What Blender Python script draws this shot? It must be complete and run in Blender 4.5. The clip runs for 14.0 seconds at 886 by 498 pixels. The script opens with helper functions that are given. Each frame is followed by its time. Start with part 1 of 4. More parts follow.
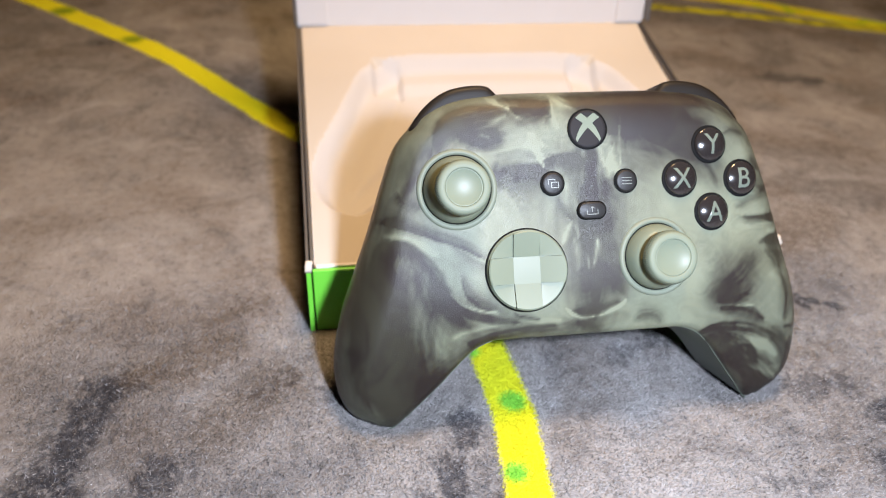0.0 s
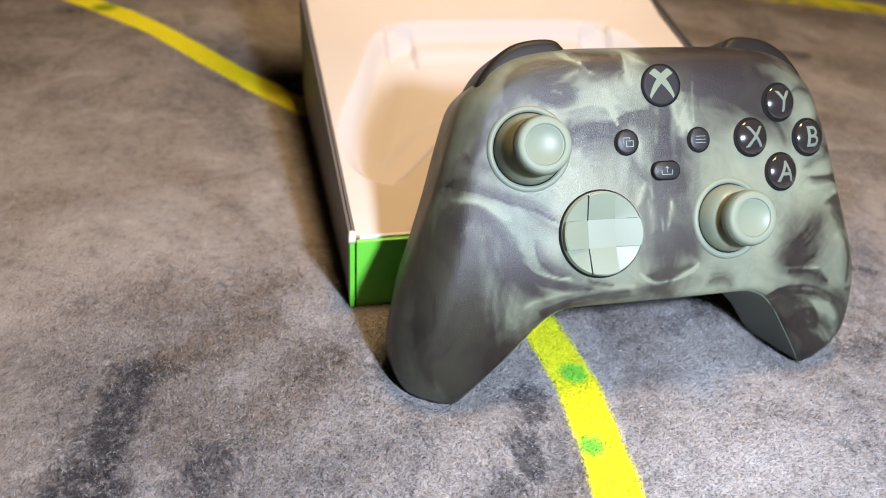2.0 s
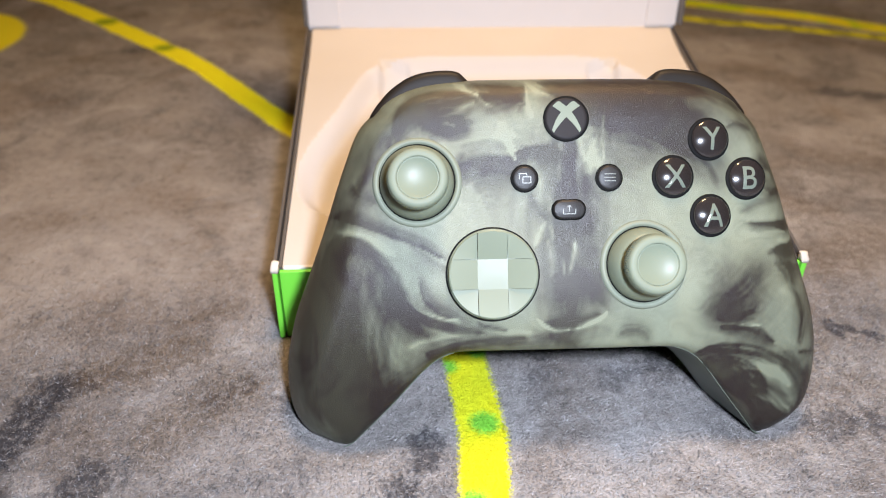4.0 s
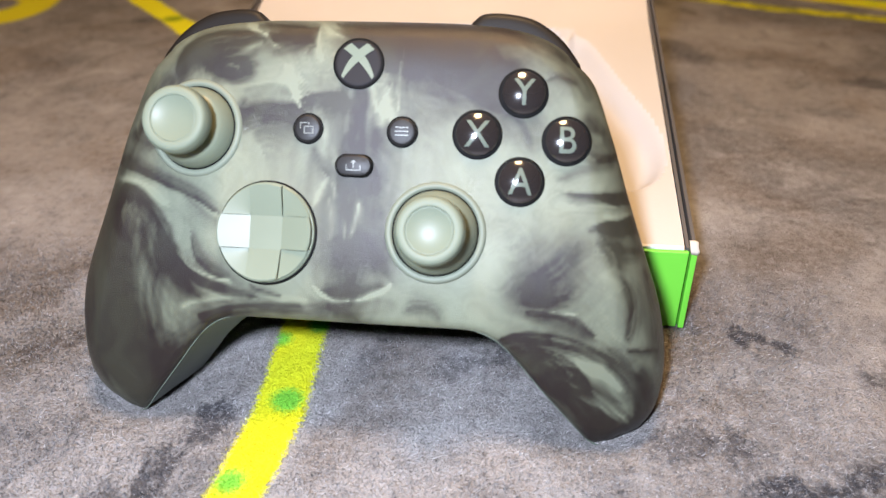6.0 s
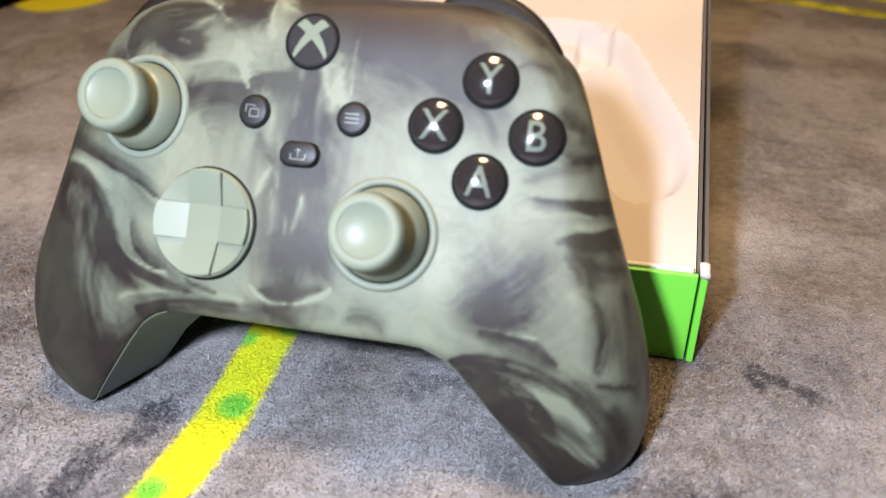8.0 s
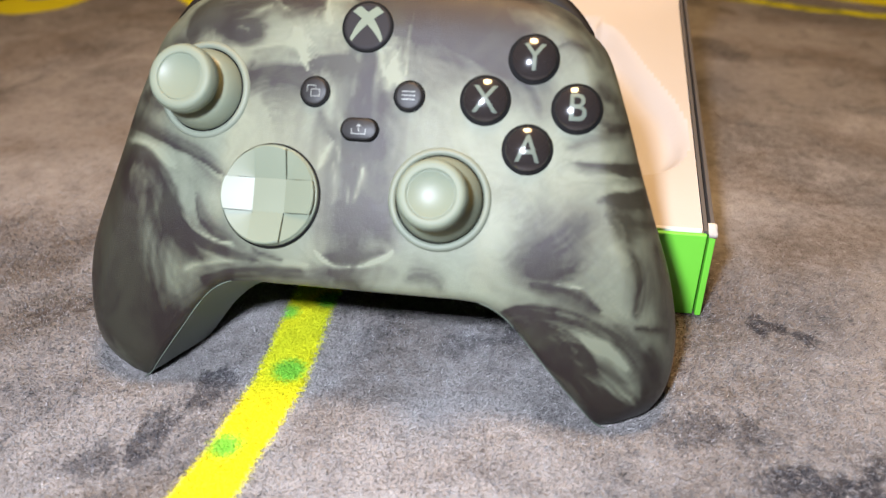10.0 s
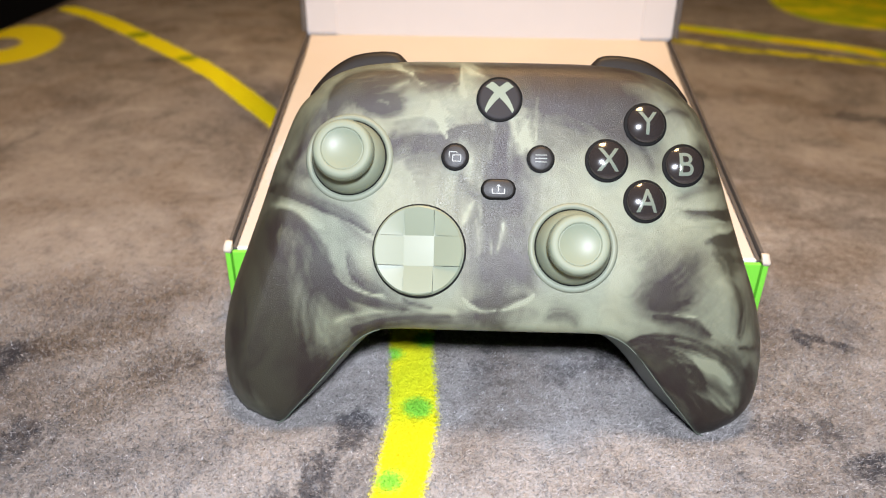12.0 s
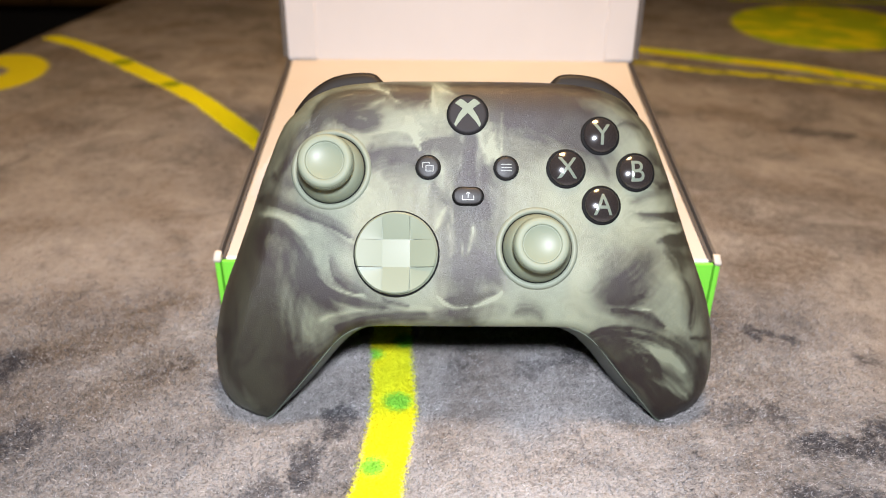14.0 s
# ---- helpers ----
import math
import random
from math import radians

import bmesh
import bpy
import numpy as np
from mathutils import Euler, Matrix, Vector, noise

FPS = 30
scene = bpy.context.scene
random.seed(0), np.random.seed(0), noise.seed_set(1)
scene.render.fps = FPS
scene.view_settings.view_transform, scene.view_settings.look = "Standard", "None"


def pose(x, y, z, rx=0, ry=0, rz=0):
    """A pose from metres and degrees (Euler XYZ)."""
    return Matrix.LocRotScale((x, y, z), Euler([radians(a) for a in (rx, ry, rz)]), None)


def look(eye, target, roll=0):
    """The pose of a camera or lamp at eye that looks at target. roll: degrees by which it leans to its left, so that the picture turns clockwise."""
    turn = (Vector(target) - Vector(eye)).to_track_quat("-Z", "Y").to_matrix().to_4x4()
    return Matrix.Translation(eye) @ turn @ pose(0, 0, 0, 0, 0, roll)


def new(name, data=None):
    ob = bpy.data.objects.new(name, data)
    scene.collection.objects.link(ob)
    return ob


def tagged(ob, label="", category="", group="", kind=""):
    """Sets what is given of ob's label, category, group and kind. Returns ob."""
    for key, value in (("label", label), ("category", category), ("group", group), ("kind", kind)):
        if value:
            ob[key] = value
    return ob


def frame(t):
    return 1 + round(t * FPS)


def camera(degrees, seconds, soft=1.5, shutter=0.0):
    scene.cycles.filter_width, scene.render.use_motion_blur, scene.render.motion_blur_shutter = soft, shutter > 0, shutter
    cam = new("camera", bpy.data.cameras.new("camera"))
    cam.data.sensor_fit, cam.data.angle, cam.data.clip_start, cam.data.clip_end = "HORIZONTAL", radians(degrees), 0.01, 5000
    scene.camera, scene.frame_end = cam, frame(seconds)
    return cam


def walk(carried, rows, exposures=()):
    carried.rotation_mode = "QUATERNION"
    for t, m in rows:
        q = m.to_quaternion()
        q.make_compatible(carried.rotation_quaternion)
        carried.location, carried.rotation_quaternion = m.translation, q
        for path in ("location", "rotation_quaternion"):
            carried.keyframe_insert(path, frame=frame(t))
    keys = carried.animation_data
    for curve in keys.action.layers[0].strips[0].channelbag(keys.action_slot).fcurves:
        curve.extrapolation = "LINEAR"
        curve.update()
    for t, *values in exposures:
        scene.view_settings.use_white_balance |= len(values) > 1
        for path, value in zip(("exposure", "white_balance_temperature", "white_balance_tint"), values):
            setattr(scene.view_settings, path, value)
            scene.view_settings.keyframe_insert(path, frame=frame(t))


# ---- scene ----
cam = camera(62.0, 14.0, soft=1.05)
cam.data.dof.use_dof = True
cam.data.dof.focus_distance = 0.215
cam.data.dof.aperture_fstop = 11.0
PATH = [
    (0, (-0.07300, -0.21855, 0.18515), (-0.05885, -0.13700, 0.12900), 2.4),
    (0.5, (-0.08505, -0.21505, 0.18040), (-0.06740, -0.13415, 0.12435), 3.2),
    (1, (-0.08965, -0.21350, 0.18045), (-0.06990, -0.13320, 0.12425), 3.8),
    (1.5, (-0.09470, -0.21055, 0.17485), (-0.07380, -0.13085, 0.11815), 4.2),
    (2, (-0.10875, -0.20425, 0.16955), (-0.08675, -0.12505, 0.11255), 4.7),
    (2.2, (-0.11175, -0.20040, 0.16765), (-0.08915, -0.12170, 0.11025), 5.0),
    (4.3, (-0.02650, -0.21285, 0.16660), (-0.02440, -0.12755, 0.11450), 0.4),
    (4.5, (-0.01915, -0.21575, 0.16775), (-0.01840, -0.13010, 0.11615), 0.4),
    (5, (0.01285, -0.21415, 0.16415), (0.00875, -0.12805, 0.11335), -0.4),
    (5.5, (0.04000, -0.20460, 0.15355), (0.03215, -0.11930, 0.10195), -0.8),
    (6, (0.04740, -0.19255, 0.14615), (0.03690, -0.10830, 0.09325), -0.9),
    (6.5, (0.05305, -0.18265, 0.14020), (0.03875, -0.09835, 0.08835), -1.3),
    (7, (0.06850, -0.17120, 0.13400), (0.04925, -0.08755, 0.08270), -1.5),
    (7.2, (0.07530, -0.16835, 0.13550), (0.05285, -0.08590, 0.08355), -1.5),
    (9.5, (0.07340, -0.17790, 0.13225), (0.05215, -0.09550, 0.07975), -1.0),
    (10, (0.05535, -0.19335, 0.13545), (0.03995, -0.10915, 0.08370), -0.8),
    (10.5, (0.03655, -0.21070, 0.13920), (0.02675, -0.12460, 0.08925), -0.3),
    (11, (0.01865, -0.21685, 0.14835), (0.01260, -0.12980, 0.09945), 0.1),
    (11.5, (0.00865, -0.21640, 0.15095), (0.00485, -0.12900, 0.10245), 0.4),
    (12, (-0.00475, -0.21750, 0.15240), (-0.00690, -0.13015, 0.10370), 0.7),
    (12.5, (-0.01020, -0.22675, 0.15485), (-0.01190, -0.13905, 0.10685), 0.6),
    (13, (-0.00535, -0.23415, 0.15800), (-0.00630, -0.14590, 0.11100), 0.5),
    (13.5, (-0.00500, -0.23675, 0.15620), (-0.00515, -0.14810, 0.10995), 0.5),
    (14, (-0.00250, -0.23675, 0.15570), (-0.00215, -0.14785, 0.10990), 0.5),
]
walk(cam, [(t, look(eye, target, roll)) for t, eye, target, roll in PATH],
     exposures=[(0, -0.09, 5640, 10), (2, 0.0, 5480, 10), (4.5, -0.07, 5740, 10.5), (7, 0.04, 5600, 11.5), (10, -0.05, 5850, 11.5), (12, 0.0, 6080, 11), (14, 0.0, 6150, 11)])


# ---- light ----
world = bpy.data.worlds.new("room_dusk")
scene.world = world
world.use_nodes = True
world.node_tree.nodes["Background"].inputs["Color"].default_value = (1.0, 0.72, 0.45, 1)
world.node_tree.nodes["Background"].inputs["Strength"].default_value = 0.004


def area_lamp(name, place, target, size, watts, colour):
    data = bpy.data.lights.new(name, "AREA")
    data.shape, data.size, data.energy, data.color = "DISK", size, watts, colour
    ob = new(name, data)
    ob.matrix_world = look(place, target)
    return ob


# the warm shaded lamp above the bed, and the white torch beside the lens
area_lamp("pendant_lamp", (0.04, 0.05, 0.68), (0.02, 0.03, 0), 0.18, 5.9, (1.0, 0.60, 0.25))
torch = bpy.data.lights.new("phone_torch", "SPOT")
torch.spot_size, torch.spot_blend = math.radians(165), 1.0
torch.energy, torch.color, torch.shadow_soft_size = 9.0, (0.93, 0.95, 1.0), 0.014
new("phone_torch", torch).matrix_world = look((0.002, -0.248, 0.221), (0.005, -0.14, 0.0))
scene.view_settings.exposure = 0.0

# ---- materials ----


class Nodes:
    """Short names for the nodes of one material."""

    def __init__(self, name):
        self.mat = bpy.data.materials.new(name)
        self.mat.use_nodes = True
        self.tree = self.mat.node_tree
        self.bsdf = self.tree.nodes["Principled BSDF"]
        self.coords = self.tree.nodes.new("ShaderNodeTexCoord").outputs["Object"]

    def put(self, socket, value):
        if isinstance(value, bpy.types.NodeSocket):
            self.tree.links.new(value, socket)
        else:
            socket.default_value = value

    def math(self, op, a, b=0.0, c=0.0):
        n = self.tree.nodes.new("ShaderNodeMath")
        n.operation = op
        for i, v in enumerate((a, b, c)):
            self.put(n.inputs[i], v)
        return n.outputs[0]

    def vec(self, op, a, b=(0, 0, 0), scale=None):
        n = self.tree.nodes.new("ShaderNodeVectorMath")
        n.operation = op
        self.put(n.inputs[0], a)
        self.put(n.inputs[1], b)
        if scale is not None:
            self.put(n.inputs["Scale"], scale)
        return n.outputs["Value"] if op in ("LENGTH", "DOT_PRODUCT", "DISTANCE") else n.outputs[0]

    def noise(self, scale, detail=3.0, rough=0.55, distortion=0.0, vector=None, stretch=None):
        n = self.tree.nodes.new("ShaderNodeTexNoise")
        v = self.coords if vector is None else vector
        if stretch is not None:
            v = self.vec("MULTIPLY", v, stretch)
        self.put(n.inputs["Vector"], v)
        for key, value in (("Scale", scale), ("Detail", detail), ("Roughness", rough), ("Distortion", distortion)):
            n.inputs[key].default_value = value
        return n.outputs["Fac"]

    def span(self, value, a, b, c=0.0, d=1.0, smooth=True):
        n = self.tree.nodes.new("ShaderNodeMapRange")
        n.interpolation_type = "SMOOTHSTEP" if smooth else "LINEAR"
        for i, v in enumerate((value, a, b, c, d)):
            self.put(n.inputs[i], v)
        return n.outputs[0]

    def mix(self, fac, a, b):
        n = self.tree.nodes.new("ShaderNodeMix")
        n.data_type = "RGBA"
        self.put(n.inputs[0], fac)
        for socket, v in ((n.inputs[6], a), (n.inputs[7], b)):
            self.put(socket, v if isinstance(v, bpy.types.NodeSocket) else (*v, 1))
        return n.outputs[2]

    def attr(self, name):
        n = self.tree.nodes.new("ShaderNodeAttribute")
        n.attribute_name = name
        return n.outputs["Fac"]

    def bump(self, height, strength, distance):
        n = self.tree.nodes.new("ShaderNodeBump")
        n.inputs["Strength"].default_value = strength
        n.inputs["Distance"].default_value = distance
        self.put(n.inputs["Height"], height)
        self.put(self.bsdf.inputs["Normal"], n.outputs[0])

    def finish(self, colour, rough, metal=0.0, coat=0.0, coat_rough=0.05, sheen=0.0, specular=0.5):
        b = self.bsdf.inputs
        self.put(b["Base Color"], colour if isinstance(colour, bpy.types.NodeSocket) else (*colour, 1))
        self.put(b["Roughness"], rough)
        b["Metallic"].default_value = metal
        b["Coat Weight"].default_value = coat
        b["Coat Roughness"].default_value = coat_rough
        b["Sheen Weight"].default_value = sheen
        b["Specular IOR Level"].default_value = specular
        return self.mat


def plain(name, colour, rough, vary=0.12, scale=60.0, bump=0.15, grain=1500.0, depth=0.0001, **more):
    """A surface of one colour with stains at one scale and a fine grain."""
    n = Nodes(name)
    dark = tuple(c * (1 - vary) for c in colour)
    fac = n.noise(scale, 4.0)
    n.bump(n.noise(grain, 2.0), bump, depth)
    return n.finish(n.mix(n.span(fac, 0.3, 0.7), dark, colour), n.span(fac, 0.2, 0.8, rough - 0.04, rough + 0.05), **more)


SAGE, CHARCOAL, OLIVE = (0.182, 0.199, 0.140), (0.018, 0.0132, 0.0118), (0.034, 0.032, 0.022)


def swirl_material():
    n = Nodes("marbled_plastic")
    drift = n.tree.nodes.new("ShaderNodeTexNoise")
    n.put(drift.inputs["Vector"], n.coords)
    drift.inputs["Scale"].default_value, drift.inputs["Detail"].default_value = 32.0, 3.0
    flow = n.vec("ADD", n.coords, n.vec("SCALE", n.vec("SUBTRACT", drift.outputs["Color"], (0.5, 0.5, 0.5)), scale=0.035))
    warp = n.noise(75.0, 5.0, 0.6, 0.8, vector=flow)
    wisps = n.noise(190.0, 6.0, 0.62, 0.6, vector=flow, stretch=(0.8, 0.35, 1.0))
    mark = n.math("ADD", n.attr("swirl_and_shade"), n.math("MULTIPLY", n.math("SUBTRACT", warp, 0.5), 0.30))
    mark = n.math("ADD", mark, n.math("MULTIPLY", n.math("SUBTRACT", wisps, 0.5), 0.32))
    fac = n.span(mark, 0.05, 0.86, smooth=False)
    tint = n.mix(n.span(n.noise(35.0, 3.0), 0.35, 0.7), SAGE, (0.176, 0.184, 0.122))
    deep = n.mix(n.span(n.noise(55.0, 4.0, 0.55, 0.5, vector=flow, stretch=(1.0, 0.4, 1.0)), 0.42, 0.66), CHARCOAL, OLIVE)
    n.bump(n.noise(3600.0, 2.0, 0.7), 0.9, 0.00013)
    return n.finish(n.mix(fac, tint, deep), n.span(wisps, 0.3, 0.7, 0.35, 0.43), specular=0.42)


M_SWIRL = swirl_material()
M_BACK = plain("sage_grey_plastic", (0.12, 0.145, 0.112), 0.45)
M_DARK = plain("charcoal_plastic", (0.013, 0.0105, 0.0085), 0.5, grain=2600.0, specular=0.2)
M_SAGE = plain("sage_plastic", (0.166, 0.188, 0.135), 0.36, vary=0.06, bump=0.08, specular=0.25)
M_PAD = plain("facet_sage", (0.168, 0.192, 0.138), 0.42, vary=0.05, bump=0.04, specular=0.3)
M_RUBBER = plain("sage_rubber", (0.166, 0.188, 0.135), 0.55, vary=0.06, specular=0.25)
M_RING = plain("pale_sage_ring", (0.172, 0.192, 0.146), 0.5, vary=0.05, bump=0.05, specular=0.25)
M_DISH = plain("smooth_sage_dish", (0.166, 0.188, 0.135), 0.38, vary=0.05, bump=0.03, specular=0.2)
M_GLOSS = plain("glossy_black", (0.024, 0.020, 0.019), 0.16, vary=0.2, bump=0.02, coat=1.0, coat_rough=0.04)
M_GUIDE = plain("guide_black", (0.022, 0.020, 0.021), 0.6, bump=0.06, specular=0.15)
M_GRAIN = plain("grained_black", (0.016, 0.015, 0.015), 0.46, bump=0.5, grain=3200.0, depth=0.00012, specular=0.35)
M_SOCKET = plain("socket_black", (0.006, 0.006, 0.006), 0.7, specular=0.1)
M_LETTER = plain("sage_letter", (0.14, 0.162, 0.130), 0.22, vary=0.04, bump=0.0, coat=1.0, coat_rough=0.04)
M_EMBLEM = plain("pale_sage_emblem", (0.145, 0.170, 0.118), 0.4, vary=0.04, bump=0.0)
M_ICON = plain("pale_icon", (0.19, 0.20, 0.18), 0.4, vary=0.03, bump=0.0)
M_GREEN = plain("green_card", (0.19, 0.62, 0.045), 0.42, vary=0.07, scale=25.0, bump=0.06, grain=900.0)
M_CARD = plain("white_card", (0.66, 0.63, 0.62), 0.62, vary=0.04, scale=20.0, bump=0.1, grain=700.0)
M_PULP = plain("white_pulp", (0.50, 0.455, 0.40), 0.75, vary=0.05, scale=18.0, bump=0.2, grain=500.0, depth=0.0003)
M_HOLLOW = plain("pale_pulp", (0.52, 0.495, 0.48), 0.7, vary=0.04, scale=18.0, bump=0.2, grain=500.0, depth=0.0003)
M_OUTER = plain("dark_printed_card", (0.10, 0.09, 0.082), 0.45, vary=0.2, scale=15.0, bump=0.06)
M_KRAFT = plain("raw_card_edge", (0.62, 0.55, 0.46), 0.8, vary=0.2, scale=200.0)


def blanket_material(name, standing=False):
    n = Nodes(name)
    flat = n.vec("MULTIPLY", n.coords, (1, 1, 0))
    fuzz = n.math("MULTIPLY", n.math("SUBTRACT", n.noise(900.0, 3.0, 0.7), 0.5), 0.006)
    wave = n.math("MULTIPLY", n.math("SUBTRACT", n.noise(45.0, 2.0), 0.5), 0.004)
    rough_edge = n.math("ADD", fuzz, wave)

    def capsule(a, b):
        """Distance from the line between two spots."""
        ab = (b[0] - a[0], b[1] - a[1], 0)
        ap = n.vec("SUBTRACT", flat, (*a, 0))
        h = n.math("DIVIDE", n.vec("DOT_PRODUCT", ap, ab), ab[0] ** 2 + ab[1] ** 2)
        h = n.math("MINIMUM", n.math("MAXIMUM", h, 0.0), 1.0)
        return n.vec("LENGTH", n.vec("SUBTRACT", ap, n.vec("SCALE", ab, scale=h)))

    def chain(spots):
        d = None
        for a, b in zip(spots, spots[1:]):
            e = capsule(a, b)
            d = e if d is None else n.math("MINIMUM", d, e)
        return d

    def inside(d, half, soft=0.0012):
        return n.span(n.math("ADD", d, rough_edge), half + soft, half - soft)

    def ellipse(c, rx, ry, turn):
        """Distance from an oval's rim, about."""
        q = n.vec("SUBTRACT", flat, (*c, 0))
        co, si = math.cos(radians(turn)), math.sin(radians(turn))
        x = n.math("DIVIDE", n.vec("DOT_PRODUCT", q, (co, si, 0)), rx)
        y = n.math("DIVIDE", n.vec("DOT_PRODUCT", q, (-si, co, 0)), ry)
        r = n.math("SQRT", n.math("ADD", n.math("MULTIPLY", x, x), n.math("MULTIPLY", y, y)))
        return n.math("MULTIPLY", n.math("SUBTRACT", r, 1.0), min(rx, ry))

    # the pile: grey with warm and dark clouds and short dark brush marks
    clouds = n.noise(9.0, 5.0, 0.6, 0.6)
    warm = n.noise(16.0, 4.0, 0.55, 0.4)
    strokes = n.noise(40.0, 5.0, 0.66, 0.6, stretch=(1.0, 0.6, 1.0))
    fine = n.math("MULTIPLY", n.math("ADD", n.noise(650.0, 4.0, 0.8), n.noise(240.0, 3.0, 0.7)), 0.5)
    base = n.mix(n.span(clouds, 0.32, 0.66), (0.180, 0.170, 0.168), (0.365, 0.345, 0.335))
    blotch = n.noise(34.0, 4.0, 0.58, 0.7)
    base = n.mix(n.span(blotch, 0.54, 0.70, 0.0, 0.32), base, (0.090, 0.094, 0.108))
    base = n.mix(n.span(blotch, 0.46, 0.32, 0.0, 0.34), base, (0.480, 0.465, 0.470))
    base = n.mix(n.span(warm, 0.47, 0.68, 0.0, 0.50), base, (0.155, 0.118, 0.088))
    base = n.mix(n.span(n.math("ADD", strokes, n.math("MULTIPLY", n.math("SUBTRACT", clouds, 0.5), 0.35)), 0.55, 0.69, 0.0, 0.28), base, (0.055, 0.055, 0.062))
    # darker brush marks in the print
    for a, b, half, deep in DARK_MARKS:
        d = n.math("ADD", capsule(a, b), n.math("MULTIPLY", n.math("SUBTRACT", strokes, 0.5), 0.034))
        d = n.math("ADD", d, n.math("MULTIPLY", n.math("SUBTRACT", fine, 0.5), 0.012))
        base = n.mix(n.span(d, half * 0.9, half * 0.25, 0.0, min(1.0, deep * 1.15)), base, (0.040, 0.040, 0.048))
    for a, b, half, deep in BROWN_MARKS:
        d = n.math("ADD", capsule(a, b), n.math("MULTIPLY", n.math("SUBTRACT", warm, 0.5), 0.05))
        base = n.mix(n.span(d, half, half * 0.1, 0.0, deep), base, (0.120, 0.088, 0.058))
    fleck = n.math("ADD", n.noise(330.0, 4.0, 0.7, 0.4, stretch=(1.0, 0.5, 1.0)), n.math("MULTIPLY", n.math("SUBTRACT", blotch, 0.5), 0.5))
    base = n.mix(n.span(fleck, 0.55, 0.66, 0.0, 0.62 if standing else 0.18), base, (0.060, 0.060, 0.068))
    base = n.mix(n.span(fleck, 0.45, 0.32, 0.0, 0.45 if standing else 0.12), base, (0.56, 0.55, 0.56))
    base = n.mix(n.span(fine, 0.48, 0.62, 0.0, 0.45), base, (0.34, 0.33, 0.33))
    base = n.mix(n.span(fine, 0.50, 0.38, 0.0, 0.30), base, (0.055, 0.055, 0.06))
    if standing:
        tuft = n.tree.nodes.new("ShaderNodeNewGeometry").outputs["Random Per Island"]
        base = n.mix(n.span(tuft, 0.60, 1.0, 0.0, 0.5), base, (0.70, 0.69, 0.71))
        base = n.mix(n.span(tuft, 0.30, 0.0, 0.0, 0.45), base, (0.05, 0.05, 0.055))
    yellow, green = (0.80, 0.74, 0.008), (0.22, 0.55, 0.05)
    dim = n.mix(n.span(n.noise(60.0, 3.0), 0.42, 0.58), (0.34, 0.34, 0.035), (0.74, 0.72, 0.012))
    lime = n.mix(n.span(n.noise(22.0, 4.0), 0.45, 0.62), (0.50, 0.66, 0.010), (0.86, 0.86, 0.006))
    paint = n.mix(n.span(n.noise(14.0, 2.0), 0.4, 0.7), yellow, (0.60, 0.66, 0.02))
    far_paint = (0.93, 0.90, 0.001)
    for spot, half in GREEN_SPOTS:
        far_paint = n.mix(inside(n.vec("DISTANCE", flat, (*spot, 0)), half, 0.004), far_paint, (0.30, 0.40, 0.01))
        paint = n.mix(inside(n.vec("DISTANCE", flat, (*spot, 0)), half, 0.002), paint, green)
    colour = base
    for mask, ink in (
        (inside(chain(NEAR_STRIPE), 0.0072), paint),
        (inside(chain(FAR_STRIPE), 0.0086, 0.0015), far_paint),
        (inside(chain(DOUBLE_UPPER), 0.0125, 0.004), n.mix(n.span(n.noise(40.0, 1.0), 0.45, 0.55), lime, yellow)),
        (inside(chain(DOUBLE_LOWER), 0.008, 0.004), dim),
        (inside(ellipse((0.432, 0.628), 0.15, 0.098, 62), 0.0, 0.004), lime),
        (inside(capsule((0.40, 0.815), (0.62, 0.80)), 0.012, 0.004), lime),
        (inside(n.math("SUBTRACT", n.math("ABSOLUTE", ellipse((-0.360, 0.345), 0.0275, 0.040, 20), 0.0), 0.0), 0.0145, 0.003), yellow),
    ):
        colour = n.mix(mask, colour, ink)
    n.bump(n.math("ADD", n.noise(1100.0, 3.0, 0.75), n.math("MULTIPLY", n.noise(160.0, 3.0), 1.5)), 0.9, 0.0012)
    return n.finish(colour, 0.9, specular=0.06)


NEAR_STRIPE = [(-0.024, 0.10), (-0.0203, -0.007), (-0.0175, -0.050), (-0.0200, -0.086), (-0.026, -0.130), (-0.036, -0.2)]
FAR_STRIPE = [(-0.07, 0.150), (-0.095, 0.181), (-0.122, 0.215), (-0.166, 0.266), (-0.206, 0.312), (-0.268, 0.380), (-0.319, 0.431), (-0.368, 0.470)]
DOUBLE_UPPER = [(0.10, 0.56), (0.194, 0.500), (0.268, 0.450), (0.311, 0.427), (0.368, 0.382), (0.44, 0.33)]
DOUBLE_LOWER = [(0.10, 0.48), (0.182, 0.441), (0.230, 0.411), (0.290, 0.389), (0.345, 0.365), (0.44, 0.33)]
GREEN_SPOTS = [((-0.0165, -0.0442), 0.0042), ((-0.0220, -0.0740), 0.0042), ((-0.0150, -0.0095), 0.0040), ((-0.206, 0.313), 0.008),
               ((-0.268, 0.380), 0.009), ((-0.026, -0.018), 0.003)]
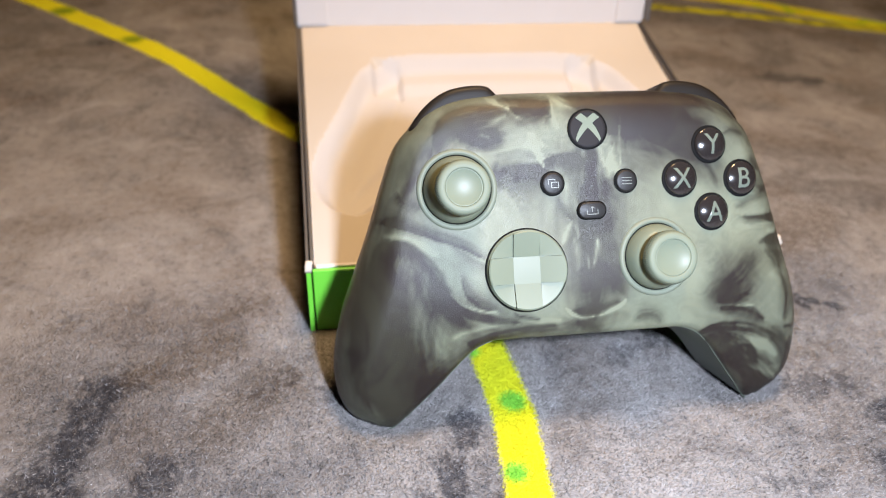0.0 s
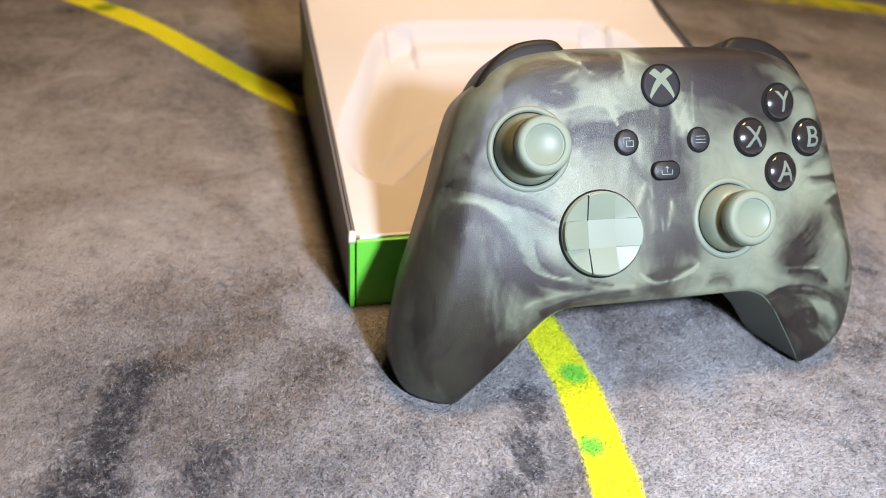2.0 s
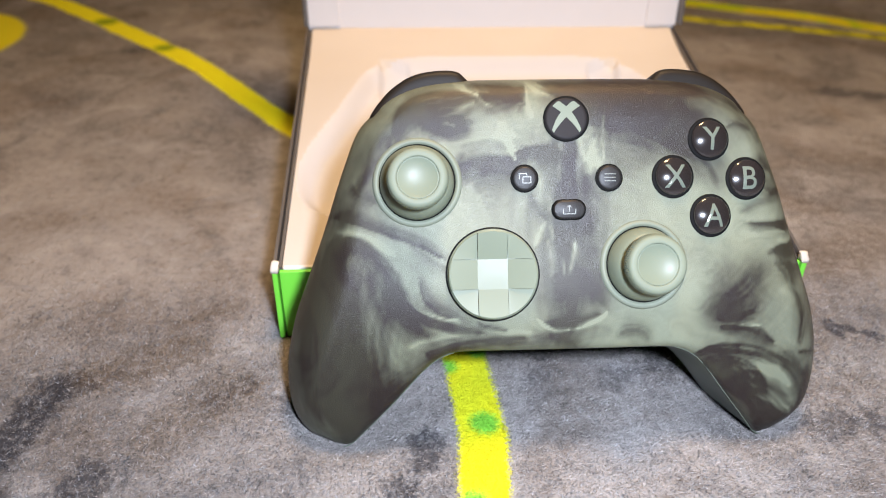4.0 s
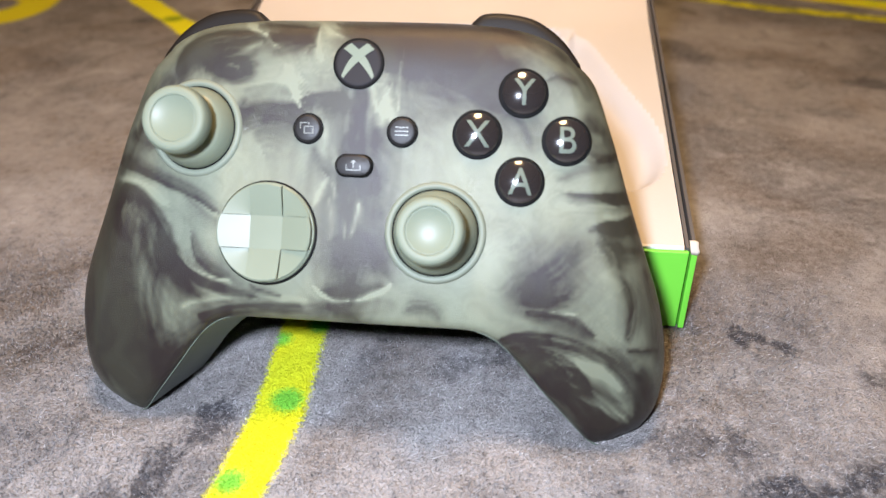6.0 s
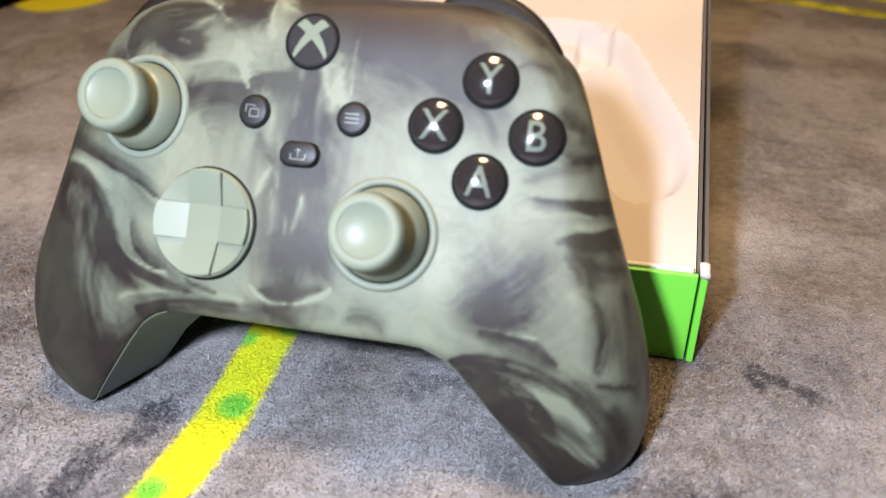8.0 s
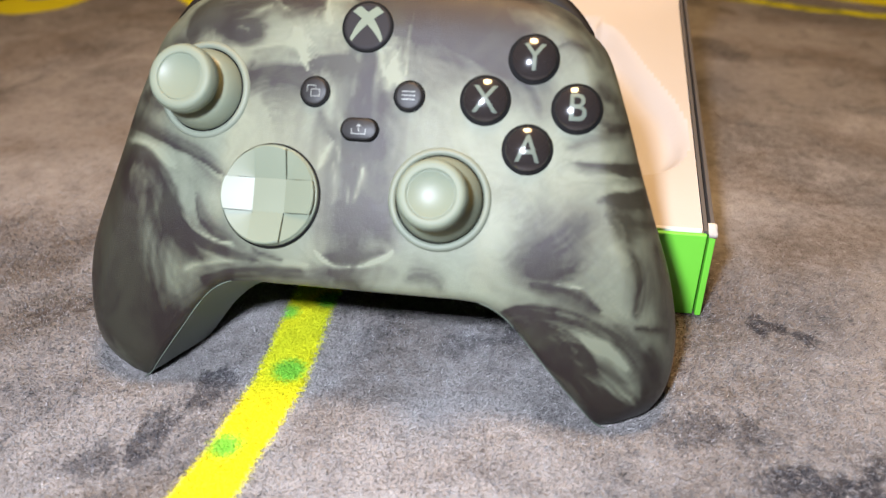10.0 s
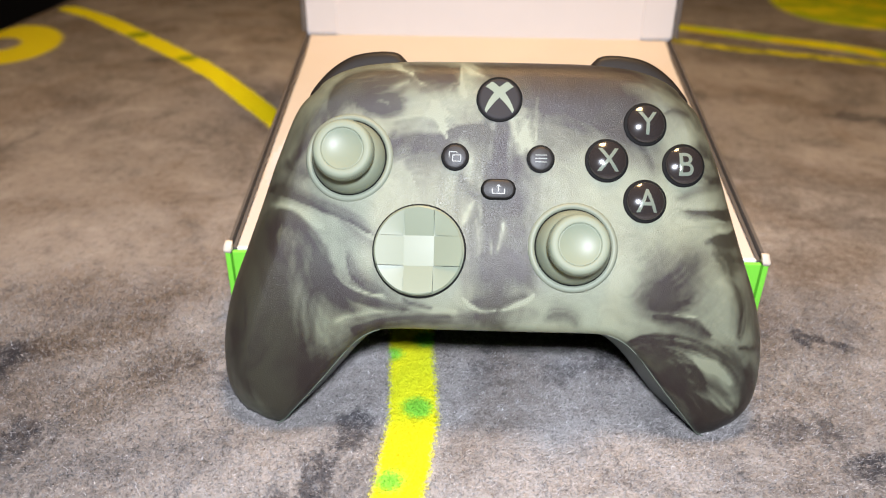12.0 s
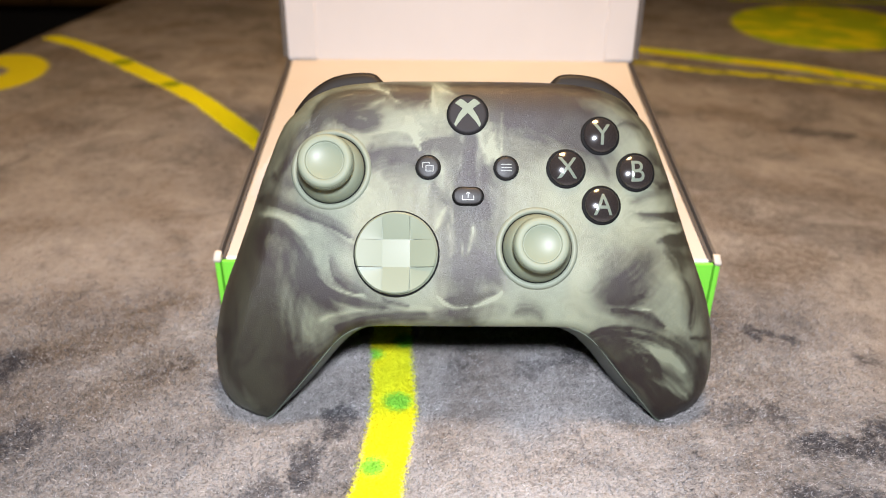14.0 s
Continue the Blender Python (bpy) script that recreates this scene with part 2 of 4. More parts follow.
DARK_MARKS = [((-0.167, -0.070), (-0.152, -0.022), 0.014, 0.8), ((-0.134, -0.064), (-0.126, -0.060), 0.012, 0.7),
              ((-0.042, -0.078), (-0.034, -0.052), 0.008, 0.7), ((0.112, -0.064), (0.130, -0.066), 0.011, 0.8),
              ((0.118, -0.001), (0.130, -0.008), 0.006, 0.7), ((0.235, 0.240), (0.265, 0.236), 0.014, 0.6),
              ((-0.225, 0.310), (-0.210, 0.320), 0.016, 0.5), ((0.138, 0.309), (0.15, 0.28), 0.02, 0.5),
              ((0.090, -0.048), (0.110, -0.050), 0.008, 0.5), ((0.030, -0.024), (0.045, -0.020), 0.008, 0.4),
              ((0.136, -0.058), (0.150, -0.048), 0.011, 0.8), ((0.100, -0.086), (0.122, -0.088), 0.010, 0.7),
              ((0.058, -0.087), (0.070, -0.090), 0.007, 0.5), ((-0.062, -0.088), (-0.050, -0.084), 0.008, 0.6),
              ((-0.178, -0.090), (-0.160, -0.074), 0.016, 0.8), ((-0.100, -0.032), (-0.092, -0.024), 0.007, 0.5),
              ((-0.078, -0.030), (-0.058, -0.018), 0.008, 0.45), ((0.150, -0.020), (0.170, -0.024), 0.009, 0.6)]
BROWN_MARKS = [((-0.122, 0.010), (-0.106, 0.018), 0.016, 0.7), ((-0.144, -0.018), (-0.122, -0.006), 0.018, 0.7),
               ((-0.100, -0.028), (-0.118, -0.044), 0.014, 0.5), ((-0.030, -0.092), (-0.05, -0.10), 0.012, 0.5),
               ((0.135, 0.045), (0.16, 0.06), 0.02, 0.5), ((0.09, -0.036), (0.11, -0.034), 0.012, 0.4)]
M_BLANKET = blanket_material("plush_blanket")
M_NAP = blanket_material("plush_fibres", True)
M_WALL = plain("warm_wall", (0.24, 0.19, 0.14), 0.9, scale=4.0, bump=0.2, grain=200.0, depth=0.001)
M_CEILING = plain("white_ceiling", (0.75, 0.72, 0.68), 0.9, scale=4.0)
M_FLOOR = plain("dark_carpet", (0.012, 0.011, 0.010), 0.95, scale=30.0, bump=0.5, grain=600.0, depth=0.002)
M_WOOD = plain("brown_wood", (0.22, 0.13, 0.045), 0.5, vary=0.35, scale=9.0)

# ---- mesh tools ----


def finish_mesh(me, material, smooth=True):
    me.materials.append(material)
    me.polygons.foreach_set("use_smooth", [smooth] * len(me.polygons))
    me.update()
    return me


def part(name, mesh, material, parent=None, label="", at=None, smooth=True):
    """Links a bmesh or a (points, faces) pair as one mesh object under its thing or part."""
    me = bpy.data.meshes.new(name)
    if isinstance(mesh, bmesh.types.BMesh):
        mesh.to_mesh(me)
        mesh.free()
    else:
        me.from_pydata(*[m.tolist() if isinstance(m, np.ndarray) else m for m in (mesh[0], [], mesh[1])])
    finish_mesh(me, material, smooth)
    ob = new(name, me)
    ob.parent = parent
    if at is not None:
        ob.matrix_basis = at
    return tagged(ob, label)


def box_mesh(x0, x1, y0, y1, z0, z1, bevel=0.0, segments=2):
    bm = bmesh.new()
    bmesh.ops.create_cube(bm, size=1.0, matrix=Matrix.LocRotScale(((x0 + x1) / 2, (y0 + y1) / 2, (z0 + z1) / 2), None, (x1 - x0, y1 - y0, z1 - z0)))
    if bevel:
        bmesh.ops.bevel(bm, geom=bm.edges[:], offset=bevel, segments=segments, affect="EDGES", profile=0.5)
    return bm


def prism_mesh(outline, z0, z1, bevel=0.0):
    """A flat outline, given as (x, y) spots, pulled up from z0 to z1."""
    bm = bmesh.new()
    low = [bm.verts.new((x, y, z0)) for x, y in outline]
    high = [bm.verts.new((x, y, z1)) for x, y in outline]
    bm.faces.new(low[::-1])
    top = bm.faces.new(high)
    for i in range(len(low)):
        j = (i + 1) % len(low)
        bm.faces.new((low[i], low[j], high[j], high[i]))
    if bevel:
        bmesh.ops.bevel(bm, geom=list(top.edges), offset=bevel, segments=2, affect="EDGES", profile=0.5)
    bmesh.ops.recalc_face_normals(bm, faces=bm.faces[:])
    return bm


def lathe_mesh(profile, n=64, knurl=None):
    """Turns (radius, height) spots round z. knurl: (low, high, depth) gives ridges where the height lies between."""
    points, faces = [], []
    for r, z in profile:
        for i in range(n):
            a = 2 * math.pi * i / n
            q = r - (knurl[2] * (i % 2) if knurl and knurl[0] <= z <= knurl[1] else 0)
            points.append((q * math.cos(a), q * math.sin(a), z))
    for k in range(len(profile) - 1):
        for i in range(n):
            j = (i + 1) % n
            faces.append((k * n + i, k * n + j, (k + 1) * n + j, (k + 1) * n + i))
    faces.append(tuple(range(n))[::-1])
    faces.append(tuple((len(profile) - 1) * n + i for i in range(n)))
    return points, faces


def bars_mesh(bars, z0, z1):
    """Small upright blocks (x0, x1, y0, y1, turn) joined into one sign."""
    bm = bmesh.new()
    for x0, x1, y0, y1, turn in bars:
        c = ((x0 + x1) / 2, (y0 + y1) / 2, (z0 + z1) / 2)
        bmesh.ops.create_cube(bm, size=1.0, matrix=Matrix.LocRotScale(c, Euler((0, 0, radians(turn))), (x1 - x0, y1 - y0, z1 - z0)))
    return bm


def sweep(values, a, b):
    t = np.clip((values - a) / (b - a), 0, 1)
    return t * t * (3 - 2 * t)


def smooth_line(spots, steps, closed=False):
    """A Catmull-Rom line through the spots."""
    p = np.array(spots, float)
    p = np.vstack([p[-1], p, p[0], p[1]]) if closed else np.vstack([2 * p[0] - p[1], p, 2 * p[-1] - p[-2]])
    t = np.linspace(0, 1, steps, endpoint=False)[:, None]
    out = []
    for a, b, c, d in zip(p, p[1:], p[2:], p[3:]):
        out.append(0.5 * (2 * b + (c - a) * t + (2 * a - 5 * b + 4 * c - d) * t ** 2 + (3 * b - a - 3 * c + d) * t ** 3))
    out = np.vstack(out)
    return out if closed else np.vstack([out, p[-2]])


def line_distance(x, y, line):
    """Distance of the spots from an open line."""
    best = np.full(np.shape(x), 1e9)
    for (ax, ay), (bx, by) in zip(line, line[1:]):
        dx, dy = bx - ax, by - ay
        h = np.clip(((x - ax) * dx + (y - ay) * dy) / (dx * dx + dy * dy + 1e-12), 0, 1)
        best = np.minimum(best, (x - ax - h * dx) ** 2 + (y - ay - h * dy) ** 2)
    return np.sqrt(best)


def within(x, y, loop):
    hit = np.zeros(np.shape(x), bool)
    for (ax, ay), (bx, by) in zip(loop, np.roll(loop, -1, 0)):
        cross = (ay > y) != (by > y)
        hit ^= cross & (x < (bx - ax) * (y - ay) / (by - ay + 1e-12) + ax)
    return hit


def surface_net(shape, low, high, h):
    """The skin of an implicit shape (negative inside) as points and quads."""
    axes = [np.arange(a, b + h, h) for a, b in zip(low, high)]
    f = shape(*np.meshgrid(*axes, indexing="ij"))
    inside = f < 0
    n = [len(a) - 1 for a in axes]
    total, weight = np.zeros((*n, 3)), np.zeros(n)
    corners = [(i, j, k) for i in (0, 1) for j in (0, 1) for k in (0, 1)]

    def at(c, field):
        return field[c[0]:c[0] + n[0], c[1]:c[1] + n[1], c[2]:c[2] + n[2]]

    for c in corners:
        for axis in range(3):
            if c[axis]:
                continue
            d = tuple(v + (i == axis) for i, v in enumerate(c))
            fa, fb = at(c, f), at(d, f)
            mixed = (fa < 0) != (fb < 0)
            t = np.where(mixed, fa / np.where(mixed, fa - fb, 1), 0)
            for i in range(3):
                total[..., i] += np.where(mixed, c[i] + (t if i == axis else 0), 0)
            weight += mixed
    used = weight > 0
    index = np.full(n, -1)
    index[used] = np.arange(used.sum())
    points = (np.argwhere(used) + total[used] / weight[used][:, None]) * h + np.array(low)
    quads = []
    for axis in range(3):
        u, v = [(1, 2), (2, 0), (0, 1)][axis]
        lead = [slice(1, -1)] * 3
        lead[axis] = slice(0, -1)
        nxt = [slice(1, -1)] * 3
        nxt[axis] = slice(1, None)
        a, b = inside[tuple(lead)], inside[tuple(nxt)]
        spots = np.argwhere(a != b)
        flip = a[a != b]
        for off in spots[:0]:
            pass
        start = np.ones(3, int)
        start[axis] = 0
        cell = spots + start

        def idx(du, dv):
            s = cell.copy()
            s[:, u] -= du
            s[:, v] -= dv
            return index[s[:, 0], s[:, 1], s[:, 2]]

        q = np.stack([idx(1, 1), idx(0, 1), idx(0, 0), idx(1, 0)], 1)
        q[~flip] = q[~flip][:, ::-1]
        quads.append(q)
    quads = np.vstack(quads)
    for _ in range(3):
        e = 0.05
        p = points.T
        value = shape(*p)
        slope = np.stack([(shape(*(p + e * np.eye(3)[i][:, None])) - value) / e for i in range(3)], 1)
        step = value[:, None] * slope / np.maximum((slope ** 2).sum(1), 0.2)[:, None]
        points = points - np.clip(step, -0.4 * h, 0.4 * h)
    return points, quads


def keep(points, quads, chosen):
    """The chosen faces alone, with the points that they use."""
    q = quads[chosen]
    used = np.unique(q)
    back = np.full(len(points), -1)
    back[used] = np.arange(len(used))
    return points[used], back[q]


# ---- the room ----


def shell_part(name, bounds, material, label, kind="structure"):
    ob = part(name, box_mesh(*bounds), material, label=label, smooth=False)
    return tagged(ob, category=name.split("_")[0], kind=kind)


shell_part("floor", (-2.4, 2.4, -2.2, 2.4, -0.60, -0.50), M_FLOOR, "very dark carpeted bedroom floor around the bed")
shell_part("wall_north", (-2.4, 2.4, 2.40, 2.50, -0.50, 1.90), M_WALL, "plain warm painted bedroom wall behind the bed")
shell_part("wall_south", (-2.4, 2.4, -2.30, -2.20, -0.50, 1.90), M_WALL, "plain warm painted bedroom wall")
shell_part("wall_west", (-2.50, -2.40, -2.3, 2.5, -0.50, 1.90), M_WALL, "plain warm painted bedroom wall beside the dark floor")
shell_part("wall_east", (2.40, 2.50, -2.3, 2.5, -0.50, 1.90), M_WALL, "plain warm painted bedroom wall")
shell_part("ceiling", (-2.5, 2.5, -2.3, 2.5, 1.90, 2.00), M_CEILING, "plain white bedroom ceiling")


def build_cabinet():
    """The brown wooden furniture past the edge of the bed."""
    thing = tagged(new("cabinet"), "brown wooden cabinet in dim light past the bed's edge", "cabinet")
    thing.location = (-1.25, 1.75, -0.5)
    part("body", box_mesh(-0.75, 0.6, 0.02, 0.5, 0.33, 1.3, 0.006), M_WOOD, thing)
    part("door", box_mesh(-0.74, 0.225, 0.0, 0.019, 0.335, 1.28, 0.004), M_WOOD, thing)
    part("door", box_mesh(0.235, 0.59, 0.0, 0.019, 0.335, 1.28, 0.004), M_WOOD, thing)
    for x in (-0.72, 0.54):
        part("leg", box_mesh(x, x + 0.04, 0.05, 0.09, 0.0, 0.33), M_WOOD, thing)
        part("leg", box_mesh(x, x + 0.04, 0.42, 0.46, 0.0, 0.33), M_WOOD, thing)


build_cabinet()


def soft_ground(x, y):
    """Height of the bed's plush top: flat with faint swells, falling off at its edge."""
    swell = 0.0035 * np.sin(x * 9 + 1.0) * np.sin(y * 7 + 0.4) * sweep(np.hypot(x - 0.01, y - 0.08), 0.20, 0.5)
    swell = swell + 0.011 * sweep(-x, 0.09, 0.19) * sweep(y, 0.13, 0.27)
    for gx in (-0.0595, 0.0705):
        swell = swell - 0.0062 * np.exp(-(((x - gx) / 0.017) ** 2 + ((y + 0.038) / 0.017) ** 2) ** 1.5)
    drop = np.clip((-0.372 - x) / 0.05, 0, None)
    return swell - 0.022 * drop ** 2 - 0.25 * np.clip(drop - 1.2, 0, None)


def build_bed():
    thing = tagged(new("bed"), "low dark-based bed with a pale mattress under a blanket", "bed")
    part("mattress", box_mesh(-0.40, 1.5, -0.9, 1.65, -0.30, -0.03, 0.03), M_CARD, thing)
    part("bed_base", box_mesh(-0.40, 1.5, -0.9, 1.65, -0.5, -0.31, 0.01), M_DARK, thing)
    xs = np.concatenate([np.linspace(-0.49, -0.35, 24), np.linspace(-0.34, 0.16, 180), np.linspace(0.165, 0.40, 30), np.linspace(0.44, 1.52, 28)])
    ys = np.concatenate([np.linspace(-0.92, -0.2, 18), np.linspace(-0.19, 0.05, 90), np.linspace(0.06, 0.80, 75), np.linspace(0.83, 1.67, 20)])
    gx, gy = np.meshgrid(xs, ys, indexing="ij")
    points = np.stack([gx, gy, soft_ground(gx, gy)], -1).reshape(-1, 3)
    i, j = np.meshgrid(np.arange(len(xs) - 1), np.arange(len(ys) - 1), indexing="ij")
    a = (i * len(ys) + j).ravel()
    faces = np.stack([a, a + len(ys), a + len(ys) + 1, a + 1], 1)
    blanket = tagged(part("blanket", (points, faces), M_BLANKET), "grey mottled plush blanket with yellow printed lines over the bed", "blanket")
    # the standing pile where the lens is near
    rng = np.random.default_rng(7)
    count = 250000
    x = rng.uniform(-0.20, 0.17, count)
    y = -0.115 + 0.16 * rng.power(1.0, count)
    edge = np.minimum(np.minimum(x + 0.20, 0.17 - x), 0.045 - y)
    sparse = rng.random(count) < sweep(edge, 0.0, 0.05)
    x, y = x[sparse], y[sparse]
    count = len(x)
    height = rng.uniform(0.0005, 0.0015, count)
    lean = rng.normal(0, 0.0007, (count, 2)) + np.array([0.0004, -0.0007])
    turn = rng.uniform(0, np.pi, count)
    wide = rng.uniform(0.00008, 0.00020, count)
    root = np.stack([x, y, soft_ground(x, y) - 0.0001], 1)
    side = np.stack([np.cos(turn) * wide, np.sin(turn) * wide, np.zeros(count)], 1)
    tip = root + np.column_stack([lean, height])
    blades = np.stack([root - side, root + side, tip], 1).reshape(-1, 3)
    nap = part("nap", (blades, np.arange(count * 3).reshape(-1, 3)), M_NAP, blanket, smooth=False)
    tagged(nap, "short soft fibres standing up from the grey plush", kind="stuff")


build_bed()

# ---- the open box ----
BOX_X0, BOX_X1, BOX_DEEP, FRONT_HIGH, BACK_HIGH = -0.0845, 0.0995, 0.178, 0.0290, 0.0620
MIDDLE = (BOX_X0 + BOX_X1) / 2
FLARE = 0.0038
SLOPE = (BACK_HIGH - FRONT_HIGH) / BOX_DEEP

# outline of the right half of the gamepad, from the top's middle down the outer side to the grip and back, in millimetres
TOP_HALF = [(0, 78.3), (14, 78.3), (26.2, 78.2), (38.8, 77.0), (46.8, 74.2), (52.9, 69.8)]
OUTER_HALF = [(58.5, 64.0), (63.5, 51.2), (68.2, 37.5), (73.4, 24.0), (78.2, 11.5), (81.2, -1.0), (81.8, -10.0), (80.2, -19.0), (76.2, -25.6), (71.0, -29.0), (66.8, -30.2)]
INNER_HALF = [(62.8, -28.8), (58.4, -24.3), (49.4, -14.6), (40.4, -4.4), (34.9, -0.4), (28.9, 0.9), (14, 1.0), (0, 1.0)]
HALF = smooth_line(TOP_HALF + OUTER_HALF + INNER_HALF, 5)
CUTS = (5 * (len(TOP_HALF) - 1), 5 * (len(TOP_HALF) + len(OUTER_HALF) - 1))
EDGE_TOP, EDGE_OUT, EDGE_IN = HALF[:CUTS[0] + 1], HALF[CUTS[0]:CUTS[1] + 1], HALF[CUTS[1]:]
LOOP = np.vstack([HALF, (HALF * [-1, 1])[::-1][1:-1]])


def build_box():
    thing = tagged(new("gamepad_box"), "open white-lined gamepad box with a bright green front and raised lid", "box")
    thing.location = (MIDDLE, 0, 0)
    half = (BOX_X1 - BOX_X0) / 2
    part("bottom_panel", box_mesh(-half + 0.003, half - 0.003, 0.003, BOX_DEEP - 0.002, 0.0004, 0.002), M_OUTER, thing, smooth=False)
    part("front_panel", box_mesh(-half + 0.0022, half - 0.0022, 0.0, 0.0016, 0.0004, FRONT_HIGH - 0.0008, 0.0004), M_GREEN, thing, "bright green printed card front", smooth=False)
    part("front_lining", box_mesh(-half + 0.0034, half - 0.0034, 0.0018, 0.0034, 0.002, FRONT_HIGH - 0.0002, 0.0003), M_CARD, thing, "white card lining", smooth=False)
    part("back_panel", box_mesh(-half, half, BOX_DEEP - 0.0015, BOX_DEEP, 0.0004, BACK_HIGH - 0.001), M_OUTER, thing, smooth=False)
    for s in (-1, 1):
        def side(off, thick, y0, drop):
            bm = bmesh.new()
            x0, x1 = sorted((s * off, s * (off - thick)))
            vs = []
            for x in (x0, x1):
                vs.append([bm.verts.new((x + s * FLARE * y / BOX_DEEP, y, z)) for y, z in ((y0, 0.0004), (BOX_DEEP - 0.0016, 0.0004), (BOX_DEEP - 0.0016, BACK_HIGH - drop), (y0, FRONT_HIGH - drop))])
            bm.faces.new(vs[0])
            bm.faces.new(vs[1][::-1])
            for i in range(4):
                bm.faces.new((vs[0][i], vs[0][(i + 1) % 4], vs[1][(i + 1) % 4], vs[1][i]))
            bmesh.ops.recalc_face_normals(bm, faces=bm.faces[:])
            return bm
        part("side_panel", side(half, 0.0010, 0.0006, 0.0), M_OUTER, thing, "dark printed card side", smooth=False)
        part("side_lining", side(half - 0.0016, 0.0010, 0.0036, 0.0012), M_OUTER, thing, smooth=False)
        # folded green corner strip and its torn pale tip
        x0, x1 = sorted((s * (half - 0.0016), s * (half + 0.0002)))
        part("corner_fold", box_mesh(x0, x1, -0.0004, 0.0034, 0.0004, FRONT_HIGH - 0.001, 0.0003), M_GREEN, thing, "green folded corner strip", smooth=False)
        tip = box_mesh(x0 - 0.0003, x1 + 0.0003, -0.0005, 0.0030, FRONT_HIGH - 0.0012, FRONT_HIGH + 0.0024)
        bmesh.ops.subdivide_edges(tip, edges=tip.edges[:], cuts=2, use_grid_fill=True)
        for v in tip.verts:
            high = max(0.0, v.co.z - FRONT_HIGH) / 0.0024
            v.co.y = v.co.y * (1 - 0.75 * high) + 0.0012 * high
            v.co.x += 0.0004 * noise.noise(v.co * 1500) - s * 0.0005 * high
            v.co.z += 0.0004 * noise.noise(v.co * 1100 + Vector((5, 1, s)))
        part("corner_tip", tip, M_KRAFT, thing, "torn pale card tip at the corner")
    # the moulded insert with the hollow for the gamepad, tilted with the rim
    xs, ys = np.linspace(-half + 0.0028, half - 0.0028, 150), np.linspace(0.0036, BOX_DEEP - 0.0016, 140)
    gx, gy = np.meshgrid(xs, ys, indexing="ij")
    u, v = gx * 1000 / 1.075, (gy * 1000 - 64) / 1.10
    depth = line_distance(np.abs(u), v, HALF) * np.where(within(u, v, LOOP), 1, -1)
    hollow = 0.0075 * sweep(depth, -1.0, 7.0) + 0.0030 * sweep(depth, 12.0, 20.0)
    shelf = 0.004 * sweep(np.abs(np.abs(u) - 46), 7.0, 5.0) * sweep(v, 55.0, 58.0) * sweep(v, 76.0, 73.0)
    gz = FRONT_HIGH - 0.0026 + SLOPE * gy + 0.0022 * sweep(gy, 0.150, BOX_DEEP) - hollow - shelf
    points = np.stack([gx * (1 + FLARE / half * gy / BOX_DEEP), gy, gz], -1).reshape(-1, 3)
    i, j = np.meshgrid(np.arange(len(xs) - 1), np.arange(len(ys) - 1), indexing="ij")
    a = (i * len(ys) + j).ravel()
    quads = np.stack([a, a + len(ys), a + len(ys) + 1, a + 1], 1)
    deep = depth.ravel()[quads].mean(1) > -0.5
    insert = part("box_insert", keep(points, quads, ~deep), M_PULP, at=pose(MIDDLE, 0, 0))
    part("hollow", keep(points, quads, deep), M_HOLLOW, insert, "gamepad-shaped hollow pressed into the insert")
    tagged(insert, "moulded cream-white insert with a gamepad-shaped hollow in the box", "packaging")
    # the raised lid
    half = half + FLARE
    lid = part("lid", box_mesh(-half, half, 0.0, 0.0014, 0.0, 0.178, 0.0004), M_CARD, thing, "raised lid, white inside", pose(0.0005, BOX_DEEP - 0.002, BACK_HIGH - 0.0015, -3), smooth=False)
    part("lid_cover", box_mesh(-half - 0.0008, half + 0.0008, 0.0016, 0.0028, -0.001, 0.179, 0.0004), M_OUTER, lid, "dark printed outside of the lid", smooth=False)
    for s in (-1, 1):
        x0, x1 = sorted((s * (half - 0.0005), s * (half - 0.0165)))
        part("lid_flap", box_mesh(x0, x1, -0.0016, -0.0002, 0.0015, 0.170, 0.0005), M_CARD, lid, smooth=False)
        x0, x1 = sorted((s * (half + 0.0010), s * (half - 0.0004)))
        part("lid_side", box_mesh(x0, x1, -0.0075, 0.0014, 0.0030, 0.176, 0.0004), M_OUTER, lid, smooth=False)


build_box()

# ---- the gamepad ----
# strokes of the marbling, one painted stick shadow among them: start, a spot on the way, end, half width, depth of
# colour, crisp side
SWIRL_LEFT_GRIP = [
    (-65.0, 29.9, -67.7, 11.8, -68.8, -11.0, 3.2, 0.8, 0),
    (-64.0, 2.5, -63.0, -10.6, -61.2, -23.9, 5.7, 0.95, 0),
    (-55.2, -21.6, -46.7, -9.6, -33.3, -0.4, 2.7, 0.65, 0),
    (-57.4, 28.5, -54.6, 13.9, -49.0, -1.5, 3.2, -0.3, 0),
    (-62.7, 31.9, -53.6, 29.0, -43.7, 12.8, 2.1, 0.75, 1),
    (-63.8, 38.5, -52.2, 35.2, -35.6, 27.6, 1.0, 0.85, -1),
    (-64.1, 35.0, -55.5, 33.0, -48.6, 28.2, 0.8, -0.4, 0),
    (-41.7, 20.8, -38.8, 14.5, -32.8, 10.4, 1.0, 0.6, -1),
    (-45.3, 17.0, -39.8, 12.0, -30.9, 9.6, 0.6, -0.6, 0),
    (-43.7, 13.1, -37.3, 8.4, -24.9, 6.2, 1.4, 0.75, -1),
]
